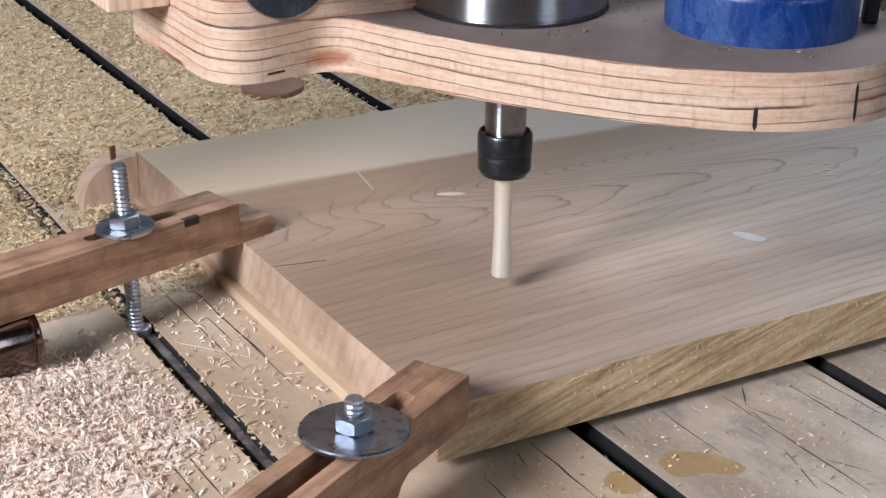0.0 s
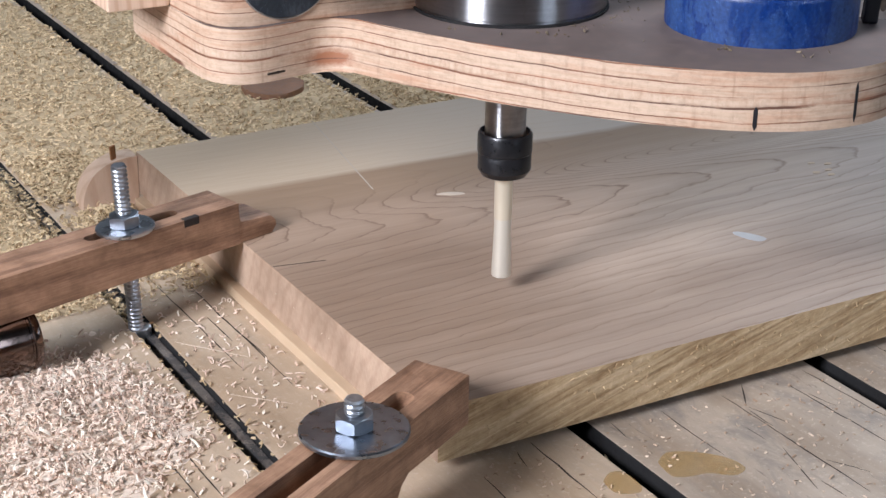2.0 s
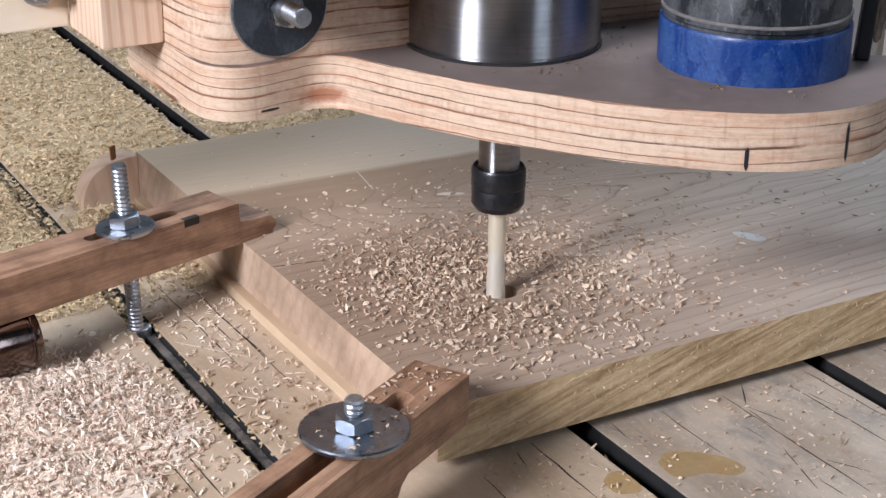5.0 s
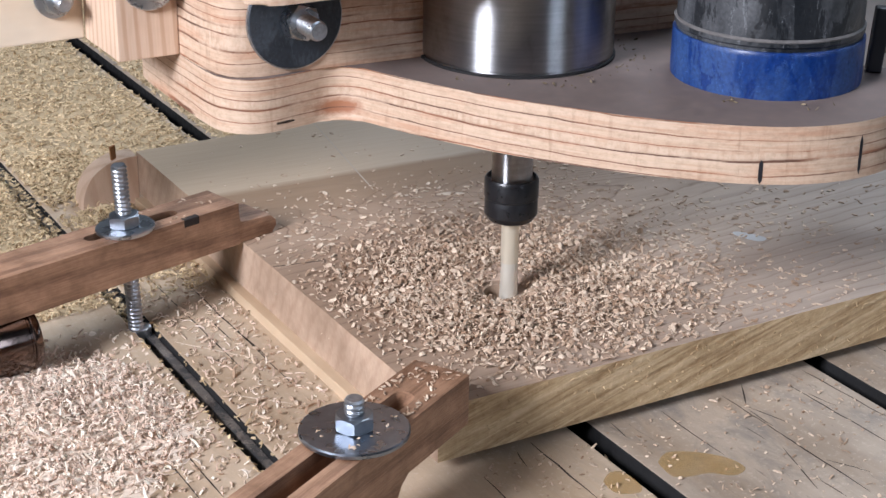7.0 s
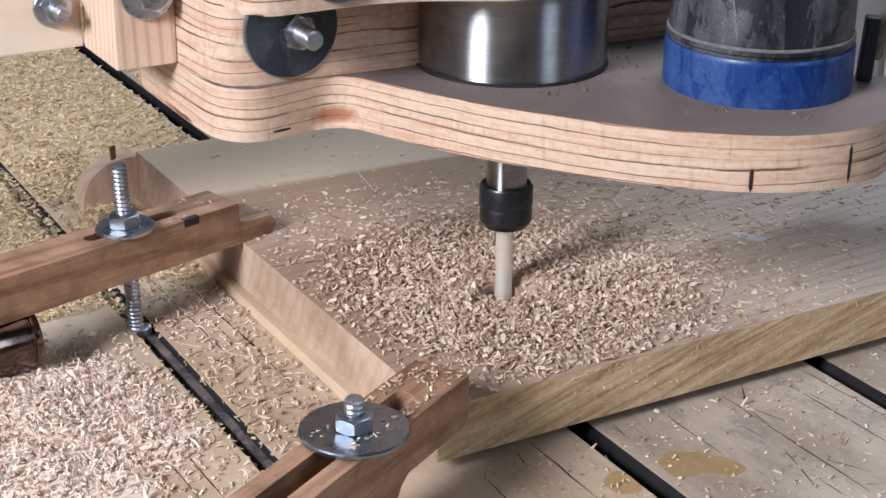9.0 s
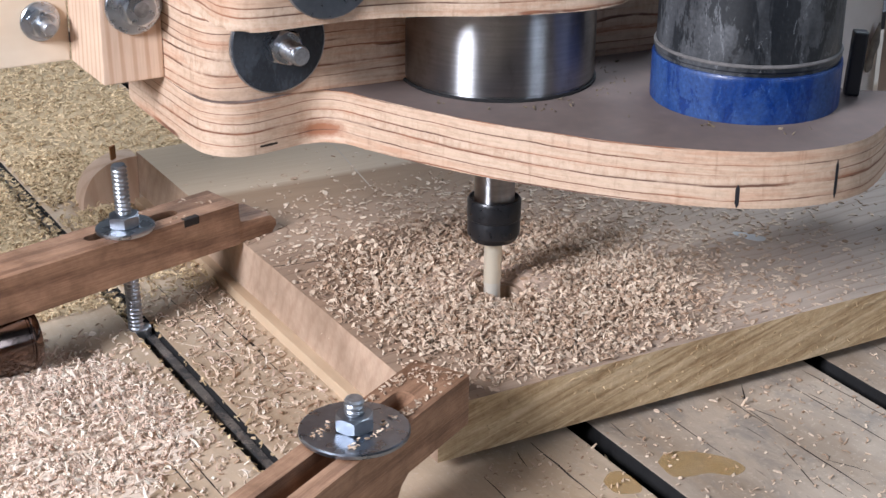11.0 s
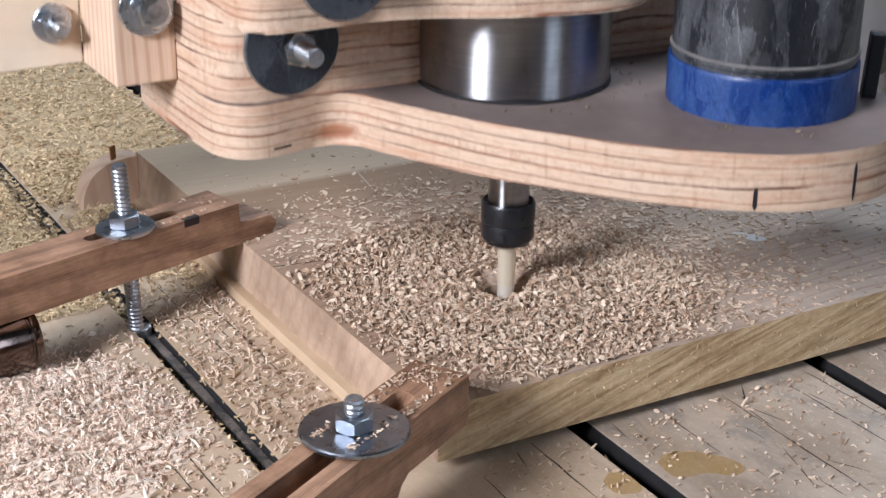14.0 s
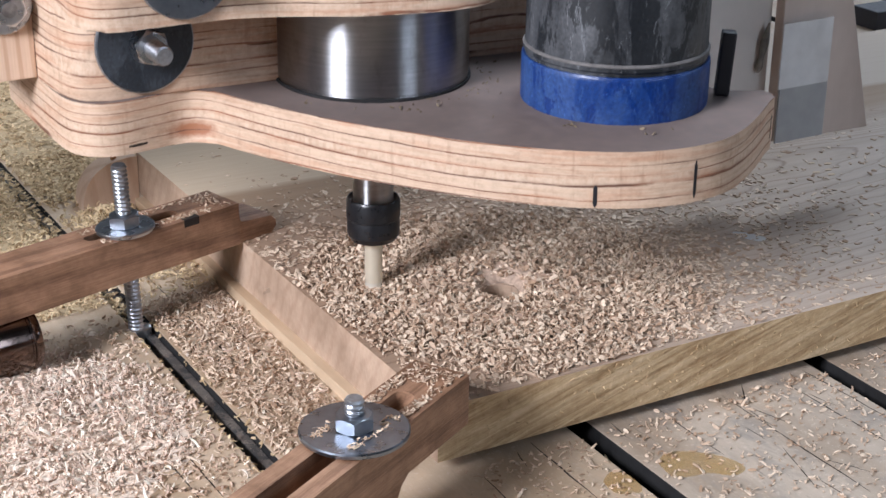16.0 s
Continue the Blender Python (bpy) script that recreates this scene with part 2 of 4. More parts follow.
M_BOARD, M_SAWN, M_PLY = board_wood(), sawn_edge(), plywood("plywood_edge")
M_END = wood("end_grain", (0.53, 0.39, 0.285), (0.42, 0.285, 0.20), 0.65, (60, 80, 45), 60, 4.5, 0.6, patch=32.0, uneven=0.35)


def bed_wood(name, pale, dark, smudge):
    """Worn plywood of the bed: grey smudges, dust and fine scuffs."""
    m = wood(name, pale, dark, 0.65, (40, 5, 40), 20, 2.0, 0.4)
    nt = m.node_tree
    b = nt.nodes["Principled BSDF"]
    c = b.inputs["Base Color"].links[0].from_socket
    d = noise_tex(nt, coords(nt, (60, 26, 55)), 1.0, 5, 0.75, 0.8)
    e = noise_tex(nt, coords(nt, (420, 420, 420)), 1.0, 4, 0.7)
    k = noise_tex(nt, coords(nt, (300, 60, 200)), 1.0, 5, 0.8, 0.6)
    c = mix(nt, ramp(nt, d, [(0.50, (0, 0, 0)), (0.68, (smudge,) * 3)]), c, (0.25, 0.22, 0.19))
    c = mix(nt, ramp(nt, k, [(0.60, (0, 0, 0)), (0.70, (smudge * 0.9,) * 3)]), c, (0.15, 0.125, 0.105))
    c = mix(nt, ramp(nt, e, [(0.55, (0, 0, 0)), (0.68, (0.5,) * 3)]), c, (0.64, 0.53, 0.42))
    nt.links.new(c, b.inputs["Base Color"])
    bump(nt, b, mix(nt, 0.5, e, k), 0.4, 0.0005)
    return m


M_SLAT = bed_wood("bed_plywood", (0.48, 0.395, 0.31), (0.37, 0.285, 0.205), 0.8)
# warmer, paler and less smudged, for the slats that start at x < 0
M_WARMSLAT = bed_wood("warm_bed_plywood", (0.58, 0.455, 0.325), (0.47, 0.345, 0.225), 0.22)
M_SHEET = wood("spacer_sheet", (0.62, 0.47, 0.32), (0.52, 0.37, 0.235), 0.6, (40, 5, 40), 20, 1.0, 0.3)
M_CLAMP = wood("clamp_hardwood", (0.48, 0.28, 0.17), (0.19, 0.095, 0.053), 0.6, (9, 150, 150), 26, 2.5, 0.6, bumpy=0.7, patch=75.0, uneven=0.42)
M_PINE = wood("pine_block", (0.76, 0.58, 0.44), (0.56, 0.36, 0.24), 0.55, (200, 200, 7), 44, 1.6, 0.35)
M_PALE = wood("pale_board", (0.85, 0.73, 0.58), (0.78, 0.63, 0.47), 0.55, (7, 60, 40), 16, 1.0, 0.25)
M_GREYWOOD = wood("dusty_side_board", (0.60, 0.50, 0.44), (0.50, 0.41, 0.35), 0.7, (40, 60, 6), 16, 1.0, 0.25)
M_DUSTY = plain("dusty_plate_top", (0.175, 0.132, 0.116), 0.85, 0, 0.28, 260, 0.25)
M_STEEL = turned_steel("turned_steel", (0.46, 0.46, 0.47), 0.34)
M_ZINC = plain("zinc_plate", (0.50, 0.53, 0.57), 0.28, 1.0, 0.4, 160, 0.1)
M_STUD = plain("stud_zinc", (0.42, 0.44, 0.47), 0.42, 1.0, 0.4, 900)
M_HEXNUT = plain("nut_zinc", (0.25, 0.27, 0.30), 0.40, 1.0, 0.2, 400)
M_WASHER = plain("washer_steel", (0.29, 0.32, 0.37), 0.3, 1.0, 0.25, 260, 0.08)
M_BLACKWASH = dusty_plastic("black_rubber_washer", (0.012, 0.017, 0.024), (0.10, 0.115, 0.135), 0.5, 0.3, 800)
M_NUT = plain("black_oxide", (0.014, 0.014, 0.016), 0.32, 0.2, 0.3, 500)
M_CARBIDE = plain("bit_metal", (0.83, 0.78, 0.67), 0.38, 0.55, 0.03, 60)
M_BRASS = plain("brass_tinted_shank", (0.84, 0.76, 0.60), 0.33, 0.55, 0.03, 60)
# near-black that stands in for the shade in slots and gaps
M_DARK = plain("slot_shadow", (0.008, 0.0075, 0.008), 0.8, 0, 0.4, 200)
M_TRACK = dusty_plastic("slot_rail", (0.05, 0.05, 0.052), (0.28, 0.235, 0.195), 0.5, 0.8, 260)
M_BLUE = dusty_plastic("blue_plastic", (0.002, 0.026, 0.15), (0.05, 0.115, 0.29), 0.45, 0.6, 420)
M_INK = plain("marker_ink", (0.012, 0.012, 0.016), 0.5, 0, 0.3, 900)
M_SCORE = plain("score_dirt", (0.035, 0.022, 0.014), 0.9, 0, 0.4, 500)
M_CRUMBLE = plain("dark_filler", (0.16, 0.14, 0.12), 0.9, 0, 0.6, 420, 1.0)
M_KNOTW = plain("brown_plug", (0.22, 0.115, 0.065), 0.7, 0, 0.35, 500, 0.3)
def cloudy(name, col, alpha_mix):
    m, nt, b = mat(name, col, 0.35)
    f = noise_tex(nt, coords(nt, (60, 60, 60)), 1.0, 4)
    nt.links.new(ramp(nt, f, [(0.3, (alpha_mix - 0.12,) * 3), (0.7, (alpha_mix + 0.1,) * 3)]), b.inputs["Alpha"])
    return m


M_GLUE = cloudy("dried_glue", (0.60, 0.40, 0.16), 0.33)
M_FLAP, M_TAPE = cloudy("cloudy_plastic", (0.46, 0.47, 0.48), 0.7), cloudy("milky_tape", (0.84, 0.84, 0.84), 0.72)
M_ROOM = plain("room_plaster", (0.17, 0.165, 0.16), 0.9, 0, 0.1, 6)
M_FLOOR = plain("room_concrete", (0.11, 0.105, 0.10), 0.9, 0, 0.15, 8)


# ---- mesh helpers ----
def empty(name, label, category, group="", kind=""):
    return tagged(new(name), label, category, group, kind)


def finish(bm, name, mats, parent=None, label="", smooth=0.0):
    me = bpy.data.meshes.new(name)
    bmesh.ops.recalc_face_normals(bm, faces=bm.faces)
    bm.to_mesh(me)
    bm.free()
    for m in mats if isinstance(mats, (list, tuple)) else [mats]:
        me.materials.append(m)
    if smooth:
        me.shade_smooth()
        me.set_sharp_from_angle(angle=radians(smooth))
    ob = new(name, me)
    if parent:
        ob.parent = parent
    if label:
        ob["label"] = label
    return ob


def part(name, bm, mats, parent, label="", smooth=0.0):
    return finish(bm, name, mats, parent, label, smooth)


def soften(bm, width, seg=2, angle=40):
    es = [e for e in bm.edges if len(e.link_faces) == 2 and e.calc_face_angle(0) > radians(angle)]
    bmesh.ops.bevel(bm, geom=es, offset=width, segments=seg, profile=0.6, affect="EDGES")


def box(x0, x1, y0, y1, z0, z1, bev=0.6, seg=2):
    bm = bmesh.new()
    bmesh.ops.create_cube(bm, size=1.0)
    for v in bm.verts:
        v.co = Vector(((x0 + x1) / 2 + v.co.x * (x1 - x0), (y0 + y1) / 2 + v.co.y * (y1 - y0), (z0 + z1) / 2 + v.co.z * (z1 - z0))) * MM
    if bev:
        bmesh.ops.bevel(bm, geom=bm.edges[:], offset=bev * MM, segments=seg, profile=0.6, affect="EDGES")
    return bm


def prism(outline, z0, z1, bev=0.8, top=0):
    """An upright slab over an outline in mm; top: material index of the upper face."""
    bm = bmesh.new()
    lo = [bm.verts.new((x * MM, y * MM, z0 * MM)) for x, y in outline]
    hi = [bm.verts.new((x * MM, y * MM, z1 * MM)) for x, y in outline]
    n = len(outline)
    bm.faces.new(lo[::-1])
    f = bm.faces.new(hi)
    for i in range(n):
        bm.faces.new((lo[i], lo[(i + 1) % n], hi[(i + 1) % n], hi[i]))
    rim = [e for e in bm.edges if abs(e.verts[0].co.z - e.verts[1].co.z) < 1e-9]
    f.material_index = top
    if bev:
        bmesh.ops.bevel(bm, geom=rim, offset=bev * MM, segments=2, profile=0.5, affect="EDGES")
    return bm


def curve_through(pts, step=4):
    """A smooth line through points in mm (Catmull-Rom)."""
    out = []
    for i in range(len(pts) - 1):
        p0, p1, p2, p3 = pts[max(i - 1, 0)], pts[i], pts[i + 1], pts[min(i + 2, len(pts) - 1)]
        for k in range(step):
            t = k / step
            out.append(tuple(0.5 * (2 * b + (c - a) * t + (2 * a - 5 * b + 4 * c - d) * t * t + (3 * b - a - 3 * c + d) * t ** 3) for a, b, c, d in zip(p0, p1, p2, p3)))
    return out + [pts[-1]]


def lathe(profile, n=48, cx=0.0, cy=0.0, closed=True):
    """A turned body about an upright axis; profile rows of (radius, z) in mm."""
    bm = bmesh.new()
    rings = []
    for r, z in profile:
        rings.append([bm.verts.new(((cx + r * math.cos(2 * math.pi * k / n)) * MM, (cy + r * math.sin(2 * math.pi * k / n)) * MM, z * MM)) for k in range(n)])
    for a, b in zip(rings, rings[1:]):
        for k in range(n):
            bm.faces.new((a[k], a[(k + 1) % n], b[(k + 1) % n], b[k]))
    if closed:
        bm.faces.new(rings[0][::-1])
        bm.faces.new(rings[-1])
    return bm


def hexagon(af, z0, z1):
    """A hexagon nut: the corners are turned down to a cone, so that each flat ends in an arc."""
    n = 48
    prof = []
    for k in range(n):
        a = 2 * math.pi * k / n
        prof.append((a, af / 2 / math.cos((a + math.pi / 6) % (math.pi / 3) - math.pi / 6)))
    bm = bmesh.new()
    rows = []
    for which in range(5):
        ring = []
        for a, r in prof:
            drop = max(0.0, r - af * 0.485) * 0.75
            q, z = ((r - drop, z0), (r, z0 + drop), (r, z1 - drop), (af * 0.465, z1), (af * 0.33, z1))[which]
            ring.append(bm.verts.new((q * math.cos(a) * MM, q * math.sin(a) * MM, z * MM)))
        rows.append(ring)
    for p, q in zip(rows, rows[1:]):
        for k in range(n):
            bm.faces.new((p[k], p[(k + 1) % n], q[(k + 1) % n], q[k]))
    bm.faces.new(rows[0][::-1])
    bm.faces.new(rows[-1])
    return bm


def thread(r, z0, z1, pitch, n=28):
    """A threaded rod: a helical ridge on a core."""
    bm = bmesh.new()
    turns = int((z1 - z0) / pitch * 6)
    rings = []
    for i in range(turns + 1):
        z = z0 + (z1 - z0) * i / turns
        ring = []
        for k in range(n):
            ph = (i * (z1 - z0) / turns / pitch + k / n) % 1.0
            rr = r - 0.2 * r * (1 - abs(2 * ph - 1)) if 1 < i < turns - 1 else r * 0.8
            a = 2 * math.pi * k / n
            ring.append(bm.verts.new((rr * math.cos(a) * MM, rr * math.sin(a) * MM, z * MM)))
        rings.append(ring)
    for a, b in zip(rings, rings[1:]):
        for k in range(n):
            bm.faces.new((a[k], a[(k + 1) % n], b[(k + 1) % n], b[k]))
    bm.faces.new(rings[0][::-1])
    bm.faces.new(rings[-1])
    return bm


def moved(bm, m):
    bmesh.ops.transform(bm, matrix=m, verts=bm.verts)
    return bm


# ---- room: unseen, added to close the place round the machine and hold the lamps ----
def wall_with_opening(name, along, at, a0, a1, w0, w1, z0, z1):
    """An unseen wall 0.1 m thick with one opening for a lamp; along: the axis that it runs on."""
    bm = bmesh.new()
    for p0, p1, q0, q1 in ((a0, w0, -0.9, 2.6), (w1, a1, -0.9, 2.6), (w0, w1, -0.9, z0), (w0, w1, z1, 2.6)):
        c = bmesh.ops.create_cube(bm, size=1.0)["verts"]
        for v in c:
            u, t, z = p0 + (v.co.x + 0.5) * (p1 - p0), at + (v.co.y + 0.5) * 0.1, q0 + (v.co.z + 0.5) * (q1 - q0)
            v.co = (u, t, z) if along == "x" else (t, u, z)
    tagged(finish(bm, name, M_ROOM), "unseen grey plastered workshop wall with an opening for a lamp", "wall", kind="structure")


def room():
    wall_with_opening("wall_west", "y", -1.07, -2.2, 2.7, -0.47, -0.10, 0.42, 0.82)
    wall_with_opening("wall_south", "x", -2.2, -0.97, 3.1, 0.3, 0.94, 0.52, 1.38)
    wall_with_opening("wall_north", "x", 2.6, -0.97, 3.1, 1.48, 2.72, 0.84, 1.66)
    wall_with_opening("wall_east", "y", 3.1, -2.2, 2.7, -1.62, -0.58, 0.78, 1.62)
    tagged(finish(box(-1070, 3200, -2200, 2700, -1000, -900, 0), "floor", M_FLOOR), "grey concrete workshop floor", "floor", kind="structure")
    # the ceiling is left open for the added overhead fill
    bm = bmesh.new()
    for x0, x1, y0, y1 in ((-1.07, 0.78, -2.2, 2.7), (1.92, 3.2, -2.2, 2.7), (0.78, 1.92, -2.2, 0.28), (0.78, 1.92, 1.42, 2.7)):
        for v in bmesh.ops.create_cube(bm, size=1.0)["verts"]:
            v.co = (x0 + (v.co.x + 0.5) * (x1 - x0), y0 + (v.co.y + 0.5) * (y1 - y0), 2.65 + v.co.z * 0.1)
    tagged(finish(bm, "ceiling", M_ROOM), "unseen grey plastered ceiling with an opening for the fill lamp", "ceiling", kind="structure")


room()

# ---- machine bed: plywood slats with rail slots between them ----
SLOTS = [-245.5, -144.6, -43.7, 56.8, 159.3, 260.6, 362.0, 463.4, 564.8, 666.2, 767.6, 869.0]


def machine_bed():
    bed = empty("machine_bed", "slotted plywood machine bed littered with wood chips", "machine bed", kind="structure")
    part("base_board", box(-300, 920, -260, 1100, -40, -16, 1), M_DARK, bed, "base board under the slats, near-black in place of slot shade")
    for a, b in zip(SLOTS, SLOTS[1:]):
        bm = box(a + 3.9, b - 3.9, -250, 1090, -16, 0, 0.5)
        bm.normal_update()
        # near-black slat sides: slot shade put into the colour, with some dirt
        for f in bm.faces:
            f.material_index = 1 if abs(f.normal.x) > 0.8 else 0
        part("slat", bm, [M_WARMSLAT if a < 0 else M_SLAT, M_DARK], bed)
        # rails at x > 0 carry the same painted slot shade
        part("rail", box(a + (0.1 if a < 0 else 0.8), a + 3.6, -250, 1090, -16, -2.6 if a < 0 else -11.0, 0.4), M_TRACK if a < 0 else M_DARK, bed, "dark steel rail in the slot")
    for x in (-280, 820):
        for y in (-230, 1010):
            part("leg", box(x, x + 80, y, y + 80, -899.5, -40.5, 2), M_PINE, bed, "square wooden bench leg")
    return bed


bed = machine_bed()

# ---- the plank being bored ----
HOLE = (62.8, 65.1)
HOLE_R = 6.2
H0, H1 = 4.4, 23.65


def plank():
    """A plank with a round bore through it; the core of the bore is a part of its own that sinks before the cutter."""
    t = empty("plank", "brown softwood plank with pale sapwood band, being bored", "plank")
    bm = bmesh.new()
    n = 40
    x0, x1, y0, y1 = 0, 560, 0, 268
    bx0, bx1, by0, by1 = HOLE[0] - 20, HOLE[0] + 20, HOLE[1] - 20, HOLE[1] + 20

    def grid(z, flip):
        def v(x, y):
            return bm.verts.new((x * MM, y * MM, z * MM))
        xs, ys = (x0, bx0, bx1, x1), (y0, by0, by1, y1)
        g = [[v(x, y) for y in ys] for x in xs]
        fs = []
        for i in range(3):
            for j in range(3):
                if (i, j) != (1, 1):
                    fs.append((g[i][j], g[i + 1][j], g[i + 1][j + 1], g[i][j + 1]))
        ring = [v(HOLE[0] + HOLE_R * math.cos(2 * math.pi * k / n), HOLE[1] + HOLE_R * math.sin(2 * math.pi * k / n)) for k in range(n)]
        sq = []
        for k in range(n):
            a = 2 * math.pi * k / n
            c, s = math.cos(a), math.sin(a)
            q = 20 / max(abs(c), abs(s))
            if abs(abs(c) - abs(s)) < 1e-6:
                sq.append(g[2 if c > 0 else 1][2 if s > 0 else 1])
            else:
                sq.append(v(HOLE[0] + q * c, HOLE[1] + q * s))
        for k in range(n):
            fs.append((ring[k], sq[k], sq[(k + 1) % n], ring[(k + 1) % n]))
        for f in fs:
            bm.faces.new(f[::-1] if flip else f)
        return g, ring
    gt, rt = grid(H1, False)
    gb, rb = grid(H0, True)
    for k in range(n):
        bm.faces.new((rt[k], rt[(k + 1) % n], rb[(k + 1) % n], rb[k]))
    for i in range(3):
        f = bm.faces.new((gb[i][0], gb[i + 1][0], gt[i + 1][0], gt[i][0]))
        f.material_index = 1
        f = bm.faces.new((gt[i][3], gt[i + 1][3], gb[i + 1][3], gb[i][3]))
        f = bm.faces.new((gt[0][i], gt[0][i + 1], gb[0][i + 1], gb[0][i]))
        f.material_index = 2
        bm.faces.new((gb[3][i], gb[3][i + 1], gt[3][i + 1], gt[3][i]))
    rim = [e for e in bm.edges if len(e.link_faces) == 2 and e.calc_face_angle(0) > 1 and max(math.hypot(v.co.x / MM - HOLE[0], v.co.y / MM - HOLE[1]) for v in e.verts) > 15]
    bmesh.ops.bevel(bm, geom=rim, offset=0.7 * MM, segments=2, profile=0.5, affect="EDGES")
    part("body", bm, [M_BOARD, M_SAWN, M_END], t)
    return t


board = plank()
bore_core = part("bore_core", lathe([(HOLE_R - 0.02, -15.0), (HOLE_R - 0.02, 0.0)], 40), M_BOARD, board, "uncut core of the bore")
bore_core.location = (HOLE[0] * MM, HOLE[1] * MM, H1 * MM)

sheet = tagged(finish(box(-4, 540, 34, 262, 0.02, 4.38, 0.3), "spacer_sheet", M_SHEET), "thin pale plywood sheet under the plank", "sheet")


# ---- the head: two plywood plates, spindle, dust pipe, all carried together ----
AX, AY = 65.5, 66.5
head = empty("router_head", "plywood spindle carriage with steel spindle and dust pipe", "router head")


def router_head():
    edge = [(-36, 150), (-36, 112), (-35.5, 92), (-33.5, 83), (-28, 77), (-20, 75.3), (-8, 77), (2, 78.3), (9, 74), (14, 63), (19, 52), (26, 38), (36, 21), (47, 6), (58, -8.5), (70, -21), (82.5, -31.8), (95, -39.5), (106, -43.4), (118, -44.8), (130, -43.2), (142, -37.5), (154, -29.5), (165, -21), (171, -16.8), (172.6, -12.4), (169.5, -9)]
    out = curve_through(edge, 4) + [(157, -4), (158, 12), (152, 34), (138, 62), (138, 150)]
    part("lower_plate", prism(out, 83, 101, 1.0, top=1), [M_PLY, M_DUSTY], head, "rounded plywood plate with dusty brown top", 35)
    blk = curve_through([(-36, 150), (-36, 118), (-35, 94), (-31.5, 82), (-23, 77.9), (-12, 78.2)], 4) + [(132, 65), (132, 150)]
    part("mount_block", prism(blk, 101.02, 132.98, 0.4), M_PLY, head, "laminated plywood mount block", 35)
    up = curve_through([(-34, 150), (-37, 100), (-40, 60), (-38.5, 48), (-32, 43), (-20, 42.6), (-4, 42.6), (8, 41), (22, 36), (39, 27.6), (56, 22.4), (71, 20), (84, 22.5), (94, 32), (100, 50), (104, 64)], 4) + [(104, 150)]
    part("upper_plate", prism(up, 133, 190, 1.4), M_PLY, head, "thick rounded upper plywood block", 35)
    part("spindle_body", lathe([(32.5, 99), (32.5, 101.3), (32.2, 101.8), (32.2, 102.4), (32.5, 102.8), (32.5, 220)], 96, AX, AY), M_STEEL, head, "polished steel spindle cylinder", 30)
    part("seat_ring", lathe([(32.4, 101.0), (33.2, 101.0), (33.2, 101.7), (32.4, 101.9)], 96, AX, AY, False), M_DARK, head, "dark gap round the spindle")
    part("spindle_shaft", lathe([(7.1, 54), (7.1, 84)], 40, AX, AY), M_STEEL, head, "bright steel spindle nose", 30)
    nut = part("collet_nut", lathe([(6.0, 40.5), (8.0, 40.7), (9.3, 42.8), (9.3, 48.0), (9.15, 48.3), (9.15, 48.8), (9.5, 49.1), (9.5, 55.3), (9.0, 56.2), (8.6, 56.3), (8.0, 55.4), (7.2, 55.2)], 48, AX, AY), M_NUT, head, "black steel collet nut", 30)
    part("cutter_shank", lathe([(3.05, 24.0), (3.15, 27), (3.15, 41.5)], 32, AX, AY), M_BRASS, nut, "polished brass-tinted cutter shank", 40)
    part("cutter_flute", lathe([(2.9, 1.9), (3.5, 2.3), (3.5, 5), (3.3, 10), (3.15, 16), (2.95, 21.5), (3.05, 24.0)], 32, AX, AY), M_CARBIDE, nut, "pale spinning cutter flute", 40)
    px, py = 123.4, 7.7
    pipe = part("dust_pipe", lathe([(29.4, 113), (29.4, 117), (30.0, 117.6), (30.0, 119), (29.4, 119.6), (29.4, 220), (27.8, 220), (27.8, 113)], 72, px, py, False), dusty_plastic("dusty_pipe", (0.010, 0.012, 0.015), (0.15, 0.155, 0.165), 0.42, 0.62, 170), head, "dark dusty plastic dust pipe", 40)
    part("pipe_ring", lathe([(28.4, 101), (30.4, 101), (30.5, 102), (30.5, 114.2), (30.45, 115.4), (30.1, 116), (28.4, 116)], 72, px, py, False), M_BLUE, pipe, "scuffed blue plastic ring", 40)
    part("dust_rim", lathe([(30.02, 118.9), (30.2, 119.3), (29.9, 119.7), (29.45, 119.9)], 72, px, py, False), plain("caked_dust", (0.14, 0.13, 0.125), 0.9, 0, 0.5, 260, 0.6), pipe, "pale dust caked on the joint")
    part("pine_block", box(-57, -36.1, 112.6, 146, 101.3, 200, 0.5), M_PINE, head, "planed pine block")
    part("pale_board", box(-230, -57.1, 146.2, 158, 101.3, 200, 0.6), M_PALE, head, "pale plywood cross board")

    # ink marks and a knot on the plate's sawn edge
    def on_edge(name, xa, xb, za, zb, m, proud, label, lean=0.0):
        pts = [p for p in curve_through(edge, 24) if xa <= p[0] <= xb and p[1] < 90]
        bm = bmesh.new()
        rows = []
        for k, (x, y) in enumerate(pts):
            x2, y2 = pts[min(k + 1, len(pts) - 1)]
            x1, y1 = pts[max(k - 1, 0)]
            l = math.hypot(x2 - x1, y2 - y1) or 1
            nx, ny = (y2 - y1) / l, -(x2 - x1) / l
            e = 1 - abs(2 * k / max(1, len(pts) - 1) - 1) ** 3
            zm, zh = (za + zb) / 2 + lean * (k / len(pts) - 0.5), (zb - za) / 2 * (0.7 + 0.3 * e) * (1 + 0.25 * noise.noise((x * 0.7, y * 0.7, za)))
            rows.append([bm.verts.new(((x - nx * proud * s) * MM, (y - ny * proud * s) * MM, (zm + q * zh) * MM)) for s, q in ((-1, -1), (-1, 1), (3, 1), (3, -1))])
        for r, q in zip(rows, rows[1:]):
            for j in range(4):
                bm.faces.new((r[j], r[(j + 1) % 4], q[(j + 1) % 4], q[j]))
        bm.faces.new(rows[0])
        bm.faces.new(rows[-1][::-1])
        part(name, bm, m, head, label)
